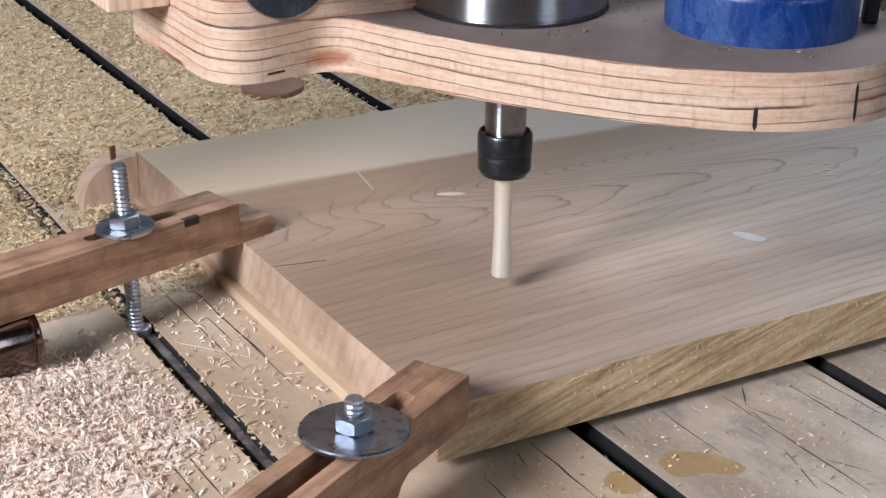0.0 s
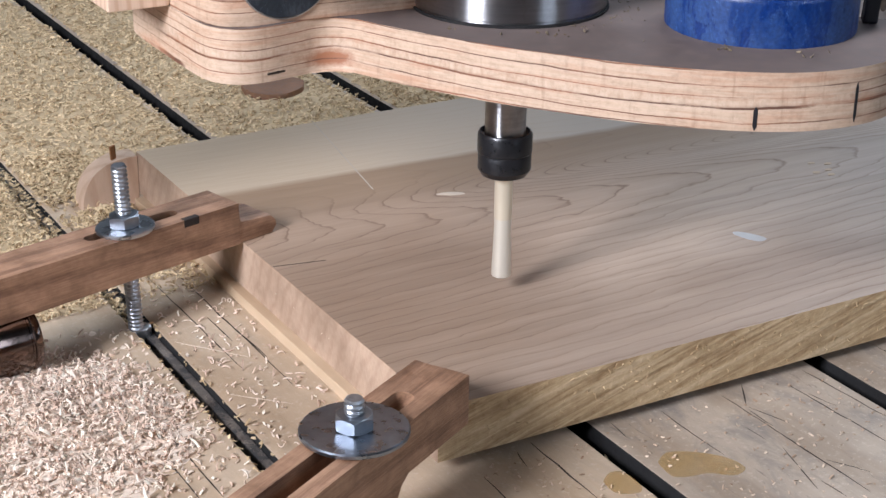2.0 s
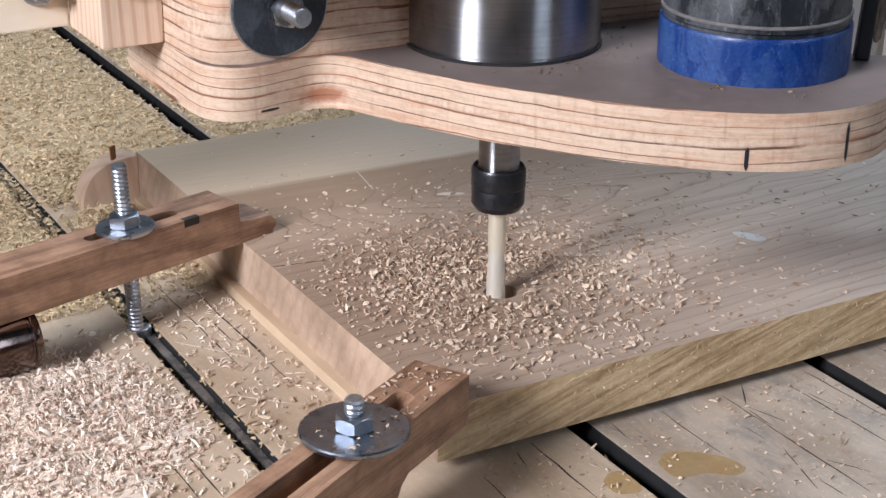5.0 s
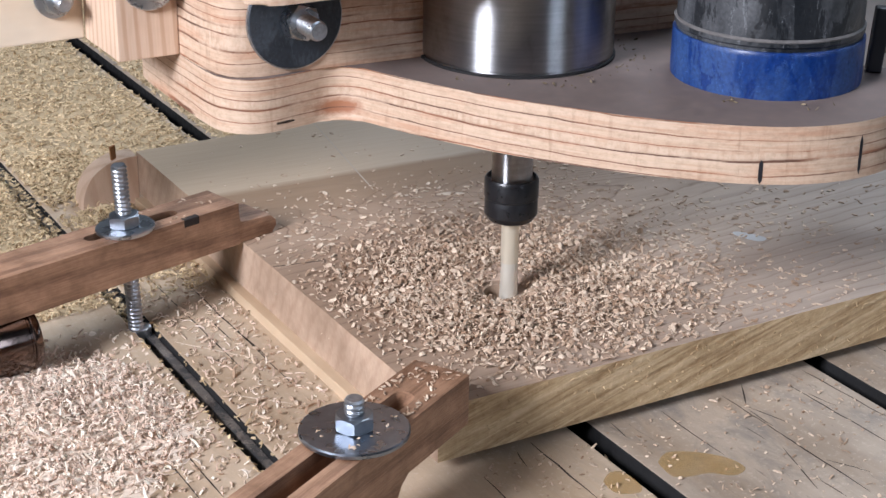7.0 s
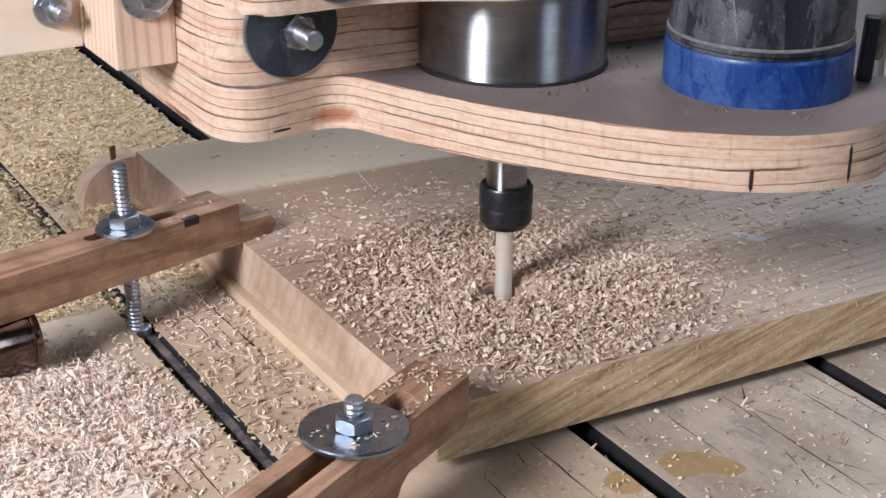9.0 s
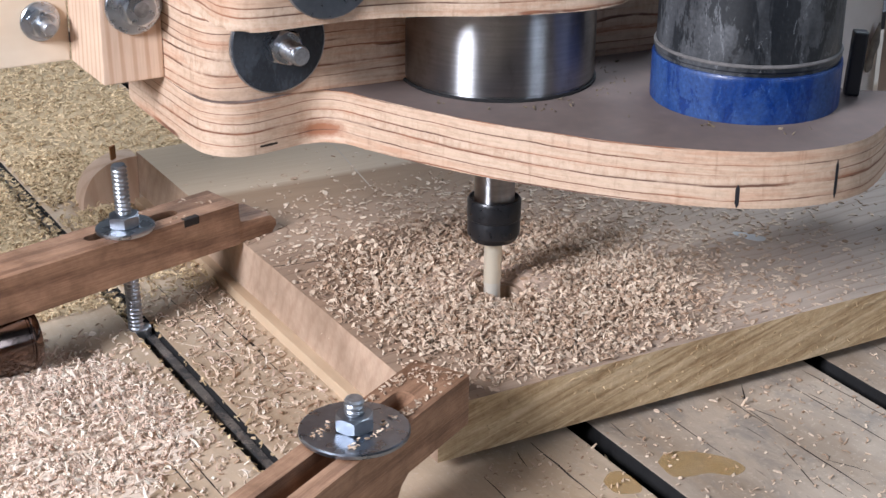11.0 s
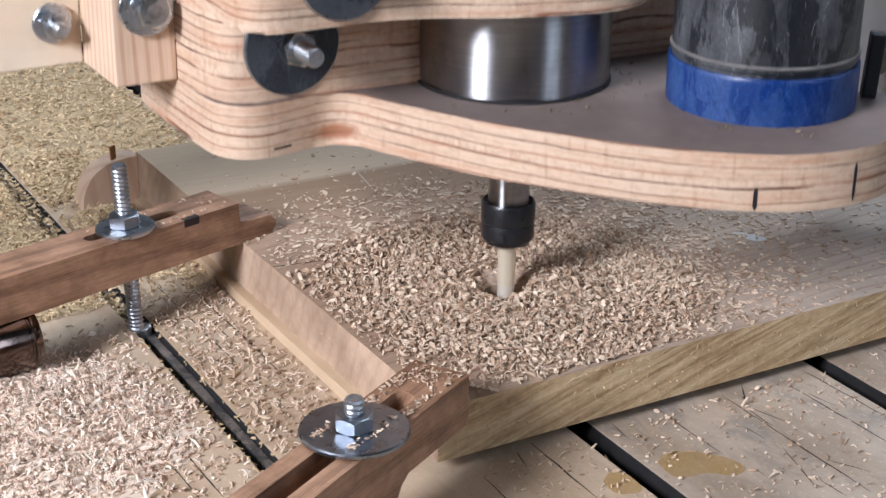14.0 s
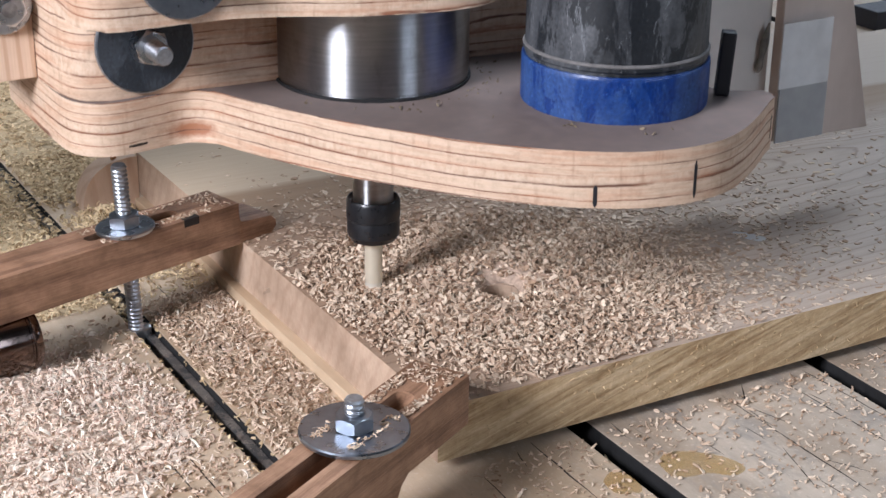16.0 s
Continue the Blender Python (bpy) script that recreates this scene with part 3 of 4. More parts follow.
    on_edge("ink_mark", 86.2, 88.0, 83.6, 90.2, M_INK, 0.12, "black marker stroke")
    on_edge("ink_mark", 116.2, 117.9, 83.8, 97.0, M_INK, 0.12, "black marker stroke")
    on_edge("ink_mark", 168.3, 168.8, 84.5, 98.0, M_INK, 0.12, "black marker stroke")
    on_edge("split", -19, -12, 85.2, 86.0, M_SCORE, 0.08, "short dark split in the veneer")

    def bolt(x, y, z, wr, wm, af, sr, out, turn=0.0, wl=""):
        """Washer, hexagon nut and stud end on an upright face that looks towards -y."""
        m = pose(x * MM, y * MM, z * MM, 90, 0, turn)
        w = part("washer", moved(lathe([(sr, 0), (wr - 0.4, 0), (wr, 0.4), (wr, 1.4), (wr - 0.4, 1.8), (sr, 1.8)], 48), m), wm, head, wl, 40)
        part("hex_nut", moved(moved(hexagon(af, 1.8, 1.8 + af * 0.62), pose(0, 0, 0, 0, 0, 14)), m), M_ZINC, w, "zinc-plated hexagon nut")
        part("stud_end", moved(thread(sr, 1.0, out, 1.5, 28), m), M_STUD, w, "zinc-plated threaded stud", 60)
    bolt(-10.8, 77.9, 118.8, 16.2, M_BLACKWASH, 10.5, 3.3, 19, 0, "black rubber-faced washer")
    part("washer_rim", moved(lathe([(16.15, 0.3), (16.5, 0.5), (16.5, 1.3), (16.15, 1.5)], 56), pose(-10.8 * MM, 77.9 * MM, 118.8 * MM, 90, 0, 0)), M_STUD, head, "pale steel rim of the black washer", 40)
    bolt(-9.5, 42.4, 150.4, 15.6, M_WASHER, 12, 3.8, 14, 0, "dark steel washer")
    bolt(-45.6, 112.5, 127.2, 9.7, M_ZINC, 10.5, 3.2, 8.5, 0, "bright zinc washer")
    bolt(-67, 146.1, 116.4, 6.8, M_ZINC, 8.6, 2.4, 13, 0, "bright zinc washer")
    # boards and the clear flap that hang beside the dust pipe
    part("back_board", moved(prism([(237, 52), (287.5, 50.5), (249, 190), (237, 190)], -5, 0, 0.4), pose(0, 0.0555, 0, 90, 0, 0)), M_GREYWOOD, head, "dusty pale plywood side board")
    part("side_board", box(160, 236.8, 62, 74, 52, 190, 0.6), plain("grey_dust_board", (0.57, 0.53, 0.50), 0.8, 0, 0.14, 60), head, "dusty grey side board")
    part("clear_flap", box(236.5, 261, 53.2, 54.2, 52, 79, 0.3), M_FLAP, head, "cloudy clear plastic flap")
    part("tape_strip", box(235, 260, 52.4, 53.0, 74.5, 100.5, 0), M_TAPE, head, "milky adhesive tape")
    part("pipe_strap", moved(box(-2.4, 2.4, -2, 3, 0, 21.5, 0.8), pose(0.1555, -0.0080, 0.1011, 0, 3, -33)), M_INK, head, "black strap end")
    part("caulk", moved(lathe([(0.6, 0), (1.6, 2), (1.2, 7), (1.9, 12), (1.0, 17), (0.4, 20)], 12), pose(0.2305, 0.0605, 0.080, 4, 8, 0)), M_CRUMBLE, head, "crumbly dark filler along the board's edge", 50)


router_head()


# ---- clamps ----
def clamp_bar(name, label, rz, at, length, width, height, slot, profile, heel):
    """A hardwood hold-down bar: local x runs to the tip, z up from its underside; slot: (from, to, width)."""
    t = empty(name, label, "clamp", "hold-down clamps")
    t.matrix_basis = pose(at[0] * MM, at[1] * MM, at[2] * MM, 0, 0, rz)
    bm = bmesh.new()
    s0, s1, sw = slot
    w = width / 2
    # the plan: the bar with its rounded slot, built as a ring of quads round the slot
    n = 8
    arc1 = [(s1 - sw / 2 + sw / 2 * math.sin(math.pi * k / n), -sw / 2 * math.cos(math.pi * k / n)) for k in range(n + 1)]
    arc0 = [(s0 + sw / 2 - sw / 2 * math.sin(math.pi * k / n), sw / 2 * math.cos(math.pi * k / n)) for k in range(n + 1)]
    inner = arc1 + arc0
    outer = []
    for k in range(n + 1):
        outer.append((0, -w + 2 * w * k / n))
    for k in range(n + 1):
        outer.append((-length, w - 2 * w * k / n))
    N = len(inner)
    ring = {}
    for z in (0, height):
        ring[z] = ([bm.verts.new((x * MM, y * MM, z * MM)) for x, y in inner], [bm.verts.new((x * MM, y * MM, z * MM)) for x, y in outer])
    for k in range(N):
        j = (k + 1) % N
        i0, o0 = ring[0]
        i1, o1 = ring[height]
        bm.faces.new((i1[k], o1[k], o1[j], i1[j]))
        bm.faces.new((i0[j], o0[j], o0[k], i0[k]))
        bm.faces.new((o0[k], o0[j], o1[j], o1[k]))
        bm.faces.new((i0[j], i0[k], i1[k], i1[j]))
    es = [e for e in bm.edges if len(e.link_faces) == 2 and e.calc_face_angle(0) > 0.9]
    bmesh.ops.bevel(bm, geom=es, offset=0.7 * MM, segments=2, profile=0.6, affect="EDGES")
    for v in bm.verts:
        q = noise.noise(v.co * 120) * 0.5
        v.co.z += 0.4 * MM * q
    part("bar", bm, M_CLAMP, t, "", 40)

    def side(pts, wid, nm, lab):
        b2 = bmesh.new()
        f = [b2.verts.new((x * MM, -wid * MM, z * MM)) for x, z in pts]
        r = [b2.verts.new((x * MM, wid * MM, z * MM)) for x, z in pts]
        b2.faces.new(f)
        b2.faces.new(r[::-1])
        m = len(pts)
        for k in range(m):
            b2.faces.new((f[k], r[k], r[(k + 1) % m], f[(k + 1) % m]))
        bmesh.ops.recalc_face_normals(b2, faces=b2.faces)
        bmesh.ops.bevel(b2, geom=b2.edges[:], offset=0.5 * MM, segments=2, profile=0.6, affect="EDGES")
        part(nm, b2, M_CLAMP, t, lab, 40)
    if rz < 20:
        part("notch", box(-25.5, -18.5, -9.64, -7.0, 13.6, 16.75, 0.4), plain("char", (0.02, 0.013, 0.010), 0.8, 0, 0.5, 600), t, "dark charred notch")
    if profile:
        side(profile, w - 0.5, "tip", "thin worn tip")
    side(heel, w - 0.3, "heel", "heel block on the bed")
    return t


clamp_bar("hold_down_clamp", "worn reddish hardwood clamp bar with stepped tip on the plank", 15.6, (-4.2, 158.5, 23.7), 150, 19, 16.6, (-62, -22, 5.6),
          [(-6, 0.02), (16, 0.02), (18.8, 2.6), (18.2, 5.0), (16.0, 7.4), (6, 8.2), (1.2, 8.8), (0.2, 14.2), (-6, 14.6)], [(-150, -23.6), (-122, -23.6), (-122, -0.2), (-150, -0.2)])
clamp_bar("hold_down_clamp", "slotted reddish hardwood clamp bar on the plank corner", 29.5, (-1.4, -4.2, 23.7), 150, 19, 16.4, (-118, -19, 7.0),
          None, [(-33, -0.1), (-37.5, -3.0), (-41, -9.0), (-42.5, -16), (-43, -23.6), (-150, -23.6), (-150, -0.1)])


def hold_down_bolt(x, y, z0, zt, top, wr, lean, label, wm, turn):
    t = empty("hold_down_bolt", label, "bolt", "hold-down bolts")
    t.matrix_basis = pose(x * MM, y * MM, 0, 0, lean, 0)
    part("stud", thread(3.0, z0, top, 1.6), M_STUD, t, "", 60)
    part("washer", lathe([(3.2, zt), (wr - 0.5, zt), (wr, zt + 0.4), (wr, zt + 1.3), (wr - 0.4, zt + 1.7), (3.2, zt + 1.7)], 56), wm, t, "wide flat steel washer", 40)
    part("hex_nut", moved(hexagon(10.4, zt + 1.7, zt + 6.2), pose(0, 0, 0, 0, 0, turn)), M_HEXNUT, t, "bright zinc nut")
    if wr < 12:
        part("tee_nut", moved(lathe([(3.7, -3), (3.9, -0.8), (3.7, 0.6), (3.1, 0.9)], 24), pose(0.0018, 0, 0)), M_ZINC, t, "zinc collar in the slot", 40)
    return t


hold_down_bolt(-46.3, 144.3, -14, 40.5, 65.5, 10.7, -2.4, "long zinc threaded stud with nut and washer through a clamp", M_ZINC, 41)
hold_down_bolt(-42.8, -27.4, -14, 40.3, 51.2, 15.7, 0, "short zinc stud with nut on a wide steel washer", M_WASHER, 33)

# ---- other things on the bed ----
def offcut():
    """A D-shaped offcut that stands behind the plank's corner, its sawn end beside the plank's end."""
    arc = curve_through([(-26, 0.05), (-25.6, 6), (-23.5, 12.0), (-19.5, 17.0), (-14, 20.3), (-7.5, 21.9), (-0.4, 22.2)], 4)
    bm = bmesh.new()
    outline = arc + [(-0.4, 0.05)]
    near = [bm.verts.new((x * MM, 0.266, z * MM)) for x, z in outline]
    rear = [bm.verts.new((x * MM, 0.277, z * MM)) for x, z in outline]
    bm.faces.new(near)
    bm.faces.new(rear[::-1])
    m = len(outline)
    for k in range(m):
        bm.faces.new((near[k], rear[k], rear[(k + 1) % m], near[(k + 1) % m]))
    soften(bm, 0.8 * MM)
    tagged(finish(bm, "scrap_block", wood("offcut_wood", (0.64, 0.475, 0.35), (0.53, 0.36, 0.25), 0.65, (60, 60, 12), 60, 2.0, 0.4), smooth=40), "pale rounded offcut block behind the plank's corner", "offcut")


offcut()
tagged(finish(moved(lathe([(9, -90), (11.5, -89.5), (12.6, -88), (12.6, -4.5), (12.1, -4.1), (12.1, -3.4), (12.6, -3.0), (12.5, -1.0), (11.6, 0), (9.6, -0.2), (8.8, -3), (8.5, -22)], 40), pose(-0.089, 0.132, 0.0128, 90, 0, 98)), "metal_tube", plain("blackened_chrome", (0.16, 0.12, 0.105), 0.13, 1.0, 0.35, 160, 0.1), smooth=40), "dark polished metal tube end lying on the bed", "tube")


def blob(name, pts, z, thick, m, label, parent=None, category=""):
    """A thin, softly outlined patch on a surface."""
    bm = prism(curve_through(pts + [pts[0]], 5)[:-1], z, z + thick, thick * 0.4)
    ob = finish(bm, name, m, parent, label)
    return tagged(ob, label, category) if category else ob


blob("glue_stain", [(65.5, -27), (72, -23.4), (80, -27.5), (86.6, -35), (88, -43), (82, -45), (76, -40), (70, -39), (64.5, -36)], 0.02, 0.12, M_GLUE, "dried amber glue stain", bed)
blob("glue_stain", [(43.5, -28.2), (48, -25), (52.2, -26.5), (52.3, -36), (49, -39), (43, -35.5)], 0.02, 0.12, M_GLUE, "dried amber glue stain", bed)
blob("wood_plug", [(106, 400), (104, 386), (110, 376), (120, 373), (133, 380), (139, 393), (134, 402), (120, 407)], 0.02, 3.4, M_KNOTW, "dark brown wooden plug in the bed", bed)


def score(x0, y0, x1, y1, wide=0.3, m=M_SCORE, name="score_line", label=""):
    """A knife or saw score from point to point on the bed, a little crooked."""
    n = max(3, int(math.hypot(x1 - x0, y1 - y0) / 7))
    bm = bmesh.new()
    l = math.hypot(x1 - x0, y1 - y0)
    nx, ny = (y0 - y1) / l, (x1 - x0) / l
    rows = []
    for k in range(n + 1):
        u = k / n
        x, y = x0 + (x1 - x0) * u, y0 + (y1 - y0) * u
        off = 0.5 * noise.noise((x * 0.11, y * 0.11, 4.0))
        w = wide * (0.55 + 0.9 * abs(noise.noise((x * 0.21, y * 0.21, 9.0)))) * (1 - abs(2 * u - 1) ** 4 * 0.7)
        rows.append([bm.verts.new(((x + nx * (off + s * w)) * MM, (y + ny * (off + s * w)) * MM, h * MM)) for s, h in ((-1, -0.3), (-1, 0.05), (1, 0.05), (1, -0.3))])
    for p, q in zip(rows, rows[1:]):
        for j in range(4):
            bm.faces.new((p[j], q[j], q[(j + 1) % 4], p[(j + 1) % 4]))
    part(name, bm, m, bed, label)


for ends in ((87.1, 0, 87.1, -33), (36.7, 3, 36.2, -36), (112.3, -1, 112.9, -73), (138.1, -6, 139.7, -53), (29.6, 0, 27.5, -9), (67.6, 1, 66.2, -9), (107, -39, 99.5, -64), (123.8, 2, 115, -10.5), (150, 0, 152, -40), (187, 2, 190, -34), (206, 4, 203, -50), (228, 0, 236, -40),
             (-14.4, 190, -14, 76), (-70.4, 60, -70.7, 20), (-64.2, 62, -63.9, 20), (-14.7, 146, -13.2, 100), (-19.4, 142, -19, 118), (-26, 190, -24.5, 96), (12, -8, 11, -46), (20, -30, 23, -60)):
    score(*ends)
M_SCUFF = plain("pale_scuff", (0.66, 0.55, 0.43), 0.8, 0, 0.15, 400)
for ends in ((-38, 128, -19, 103.7), (-36, 80.6, -19.6, 64)):
    score(*ends, 0.4, M_SCUFF, "scuff", "pale scratch in the bed's surface")
srng = random.Random(5)
for k in range(36):
    sx, y0, turn = srng.uniform(66, 330), srng.uniform(-75, -24), radians(srng.uniform(-9, 30))
    long = srng.uniform(4, 16)
    ex = sx - long * math.sin(turn)
    if min(min(abs(sx - q), abs(ex - q)) for q in SLOTS) > 7 and not 60 < sx < 92:
        score(sx, y0, ex, y0 + long * math.cos(turn), 0.2)
# marks on the plank
part("crack", moved(box(0, 20, -0.25, 0.25, -0.2, 0.05, 0), pose(0.0006, 0.1237, H1 * MM, 0, 0, -10.5)), M_SCORE, board, "fine dark drying crack")
part("pencil_line", moved(box(0, 94, -0.3, 0.3, -0.2, 0.03, 0), pose(0.0702, 0.1778, H1 * MM, 0, 0, 80)), plain("graphite", (0.46, 0.37, 0.28), 0.6, 0, 0.2, 300), board, "faint pencil line across the grain")
blob("paint_smear", [(171.5, 68), (173, 62), (176, 57.5), (180, 58.5), (179, 63), (176, 68), (173, 70)], H1 + 0.01, 0.05, plain("white_smear", (0.50, 0.49, 0.48), 0.6, 0, 0.12, 200), "pale bluish paint smear", board)
for k, (x, y) in enumerate(((246, 106), (250, 101), (253, 106), (258, 112), (252, 116))):
    blob("torn_grain", [(x, y), (x + 2.6, y - 1.0), (x + 4, y + 0.4), (x + 1.5, y + 1.6)], H1 + 0.01, 0.25, M_SHEET, "small torn pale fibre", board)
blob("dent", [(90, 160), (95, 156.2), (101, 155), (100, 158), (94, 160.5)], H1 + 0.01, 0.12, plain("bruise", (0.62, 0.50, 0.38), 0.7, 0, 0.2, 300), "pale bruised patch", board)
# dark rail at the far side of the bed
tagged(finish(box(500, 860, 330, 352, 0.02, 12, 1.0), "rail_bar", M_INK), "black steel rail lying across the bed", "rail")


tagged(finish(moved(box(-1.4, 1.4, -0.5, 0.5, 0, 6.5, 0.2), pose(-0.0105, 0.2680, 0.0218, 6, -8, 20)), "splinter", plain("rusty_splinter", (0.25, 0.11, 0.04), 0.7, 0, 0.4, 500)), "small rusty brown splinter standing on the offcut", "splinter")


# ---- wood chips ----
def chip_material(name, dark, mid, light):
    m, nt, b = mat(name, mid, 0.75)
    g = nt.nodes.new("ShaderNodeNewGeometry")
    c = ramp(nt, g.outputs["Random Per Island"], [(0.0, dark), (0.35, mid), (0.8, light), (1.0, tuple(min(0.9, q * 1.15) for q in light))])
    f = noise_tex(nt, coords(nt, (900, 900, 900)), 1.0, 3)
    nt.links.new(mix(nt, 1.0, c, ramp(nt, f, [(0.3, (0.75, 0.74, 0.72)), (0.7, (1.1, 1.1, 1.1))]), "MULTIPLY"), b.inputs["Base Color"])
    return m


M_CHIP = chip_material("fresh_chip", (0.35, 0.225, 0.14), (0.53, 0.385, 0.275), (0.71, 0.57, 0.435))
M_OLDCHIP = chip_material("old_chip", (0.35, 0.24, 0.125), (0.56, 0.42, 0.245), (0.75, 0.59, 0.37))
M_PILECHIP = chip_material("pile_chip", (0.50, 0.35, 0.265), (0.75, 0.58, 0.46), (0.86, 0.74, 0.63))


M_CRUMB = chip_material("crumb", (0.10, 0.075, 0.045), (0.15, 0.11, 0.07), (0.22, 0.17, 0.11))


def chips(name, pos, size, seed, material, label="", curl=1.5, flat=0.35, kind="stuff", category="wood chips", slim=0.38, bends=4):
    """Many small curled shavings: each is a bent strip of a few stations with four corners each. pos in mm."""
    rng = np.random.default_rng(seed)
    pos = np.asarray(pos, float).reshape(-1, 3)
    n = len(pos)
    L = size * rng.uniform(0.5, 1.5, n)
    W = np.clip(size * slim * rng.uniform(0.6, 1.6, n), 0.35, None)
    T = rng.uniform(0.16, 0.32, n)
    bend = rng.normal(0, curl, n)
    s = np.linspace(-0.5, 0.5, bends)
    ang = bend[:, None] * s[None]
    rad = L / np.where(np.abs(bend) < 0.05, 0.05, bend)
    x = rad[:, None] * np.sin(ang)
    z = rad[:, None] * (1 - np.cos(ang))
    tw = rng.normal(0, 0.4, n)
    P = np.zeros((n, bends, 4, 3))
    for k in range(bends):
        for j, (a, c) in enumerate(((-1, -1), (1, -1), (1, 1), (-1, 1))):
            wk = W * (1.0 - 0.45 * abs(2 * s[k]) ** 2) / 2
            P[:, k, j, 0] = x[:, k] - np.sin(ang[:, k]) * c * T / 2
            P[:, k, j, 1] = a * wk + tw * s[k]
            P[:, k, j, 2] = z[:, k] + np.cos(ang[:, k]) * c * T / 2
    ya, ti, ro = rng.uniform(0, 2 * np.pi, n), rng.normal(0, flat, n), rng.normal(0, np.multiply(flat, 1.6), n)

    def rotm(a, axis):
        R = np.zeros((n, 3, 3))
        i, j = [(1, 2), (2, 0), (0, 1)][axis]
        R[:, axis, axis] = 1
        R[:, i, i] = R[:, j, j] = np.cos(a)
        R[:, i, j], R[:, j, i] = -np.sin(a), np.sin(a)
        return R
    R = rotm(ya, 2) @ rotm(ti, 1) @ rotm(ro, 0)
    V = np.einsum("nij,nkj->nki", R, P.reshape(n, bends * 4, 3))
    V[:, :, 2] -= V[:, :, 2].min(axis=1)[:, None] + 0.1
    V += pos[:, None, :]
    q = []
    for k in range(bends - 1):
        for j in range(4):
            q.append((k * 4 + j, k * 4 + (j + 1) % 4, (k + 1) * 4 + (j + 1) % 4, (k + 1) * 4 + j))
    q += [(3, 2, 1, 0), tuple(bends * 4 - 4 + j for j in range(4))]
    F = (np.array(q)[None] + (np.arange(n) * bends * 4)[:, None, None]).reshape(-1, 4)
    me = bpy.data.meshes.new(name)
    me.from_pydata((V.reshape(-1, 3) * MM).tolist(), [], F.tolist())
    me.materials.append(material)
    ob = new(name, me)
    if kind:
        tagged(ob, label, category, kind=kind)
    return ob


def plate_debris():
    """Small chips and crumbs lying on the head's lower plate."""
    r = np.random.default_rng(41)
    a = r.uniform(0, 2 * np.pi, 90)
    ring = np.stack([AX + np.cos(a) * r.uniform(35, 46, 90), AY + np.sin(a) * r.uniform(35, 46, 90)], 1)
    loose = np.stack([r.uniform(40, 150, 60), r.uniform(-36, 40, 60)], 1)
    clumps = np.concatenate([r.normal((93, -12), (1.8, 1.2), (7, 2)), r.normal((107, -30), (2.4, 1.0), (7, 2))])
    p = np.concatenate([ring, loose, clumps])
    front = -44 + np.abs(p[:, 0] - 118) * 0.95
    ok = (p[:, 1] > front + 5) & (p[:, 0] > 30) & (p[:, 0] < 150) & (np.hypot(p[:, 0] - AX, p[:, 1] - AY) > 34.5) & (np.hypot(p[:, 0] - 123.4, p[:, 1] - 7.7) > 32)
    p = p[ok]
    ob = chips("plate_crumbs", np.stack([p[:, 0], p[:, 1], np.full(len(p), 101.1)], 1), np.where(np.arange(len(p)) > len(p) - 34, 1.3, 0.7), 42, M_CRUMB, kind="")
    ob.parent = head
    ob["label"], ob["kind"] = "crumbs of wood on the plate", "stuff"


plate_debris()

rng = np.random.default_rng(7)


def off_slots(x):
    return np.min(np.abs(x[:, None] - np.array(SLOTS)[None]), axis=1) > 4.9


def scatter(n, x0, x1, y0, y1, keep=None, pile=0.0):
    x, y = rng.uniform(x0, x1, n), rng.uniform(y0, y1, n)
    ok = off_slots(x)
    if keep is not None:
        ok &= keep(x, y)
    x, y = x[ok], y[ok]
    return np.stack([x, y, rng.uniform(0.05, 0.3 + pile, len(x))], 1)


def dust_bed(x0, x1, y0, y1, seed):
    """A thin uneven layer of fine yellowish dust on a slat."""
    bm = bmesh.new()
    nx, ny = int((x1 - x0) / 3) + 2, int((y1 - y0) / 3) + 2
    grid = []
    for i in range(nx):
        row = []
        for j in range(ny):
            x, y = x0 + (x1 - x0) * i / (nx - 1), y0 + (y1 - y0) * j / (ny - 1)
            rim = min(i, j, nx - 1 - i, ny - 1 - j) == 0
            z = -0.5 if rim else 0.45 + 0.5 * noise.noise((x * 0.05, y * 0.05, seed)) + 0.35 * noise.noise((x * 0.3, y * 0.3, seed))
            row.append(bm.verts.new((x * MM, y * MM, z * MM)))
        grid.append(row)
    for i in range(nx - 1):
        for j in range(ny - 1):
            bm.faces.new((grid[i][j], grid[i + 1][j], grid[i + 1][j + 1], grid[i][j + 1]))
    tagged(finish(bm, "dust_layer", M_DUST, smooth=60), "fine yellowish dust under the old shavings", "sawdust", kind="stuff")


M_DUST = plain("yellow_dust", (0.55, 0.415, 0.25), 0.9, 0, 0.3, 420, 0.8)
for a, b, y0, y1 in ((-144.6, -43.7, 168, 640), (-43.7, 56.8, 292, 640), (56.8, 159.3, 274, 640), (159.3, 260.6, 274, 640), (260.6, 362, 274, 640)):
    dust_bed(a + 5.2, b - 5.2, y0, y1, a)

# the old carpet of shavings behind the plank and beside its end
far = lambda x, y: (y > 272) & (np.hypot(x - 121, y - 389) > 18.5) & (x > (y - 337) * 0.28 - 62)
chips("shavings_carpet", scatter(32000, -110, 340, 270, 640, far, 1.4), 2.9, 11, M_OLDCHIP, "old yellowish shavings covering the bed behind the plank", 2.0, 0.28, slim=0.27)
chips("shavings_carpet", scatter(9000, -135, -3, 166, 345, lambda x, y: ~((x > -43) & (y < 280)) | (y < 192) & (rng.uniform(0, 1, len(x)) < 0.5), 1.3), 2.9, 12, M_OLDCHIP, "old yellowish shavings beside the plank's end", 2.0, 0.3, slim=0.27)


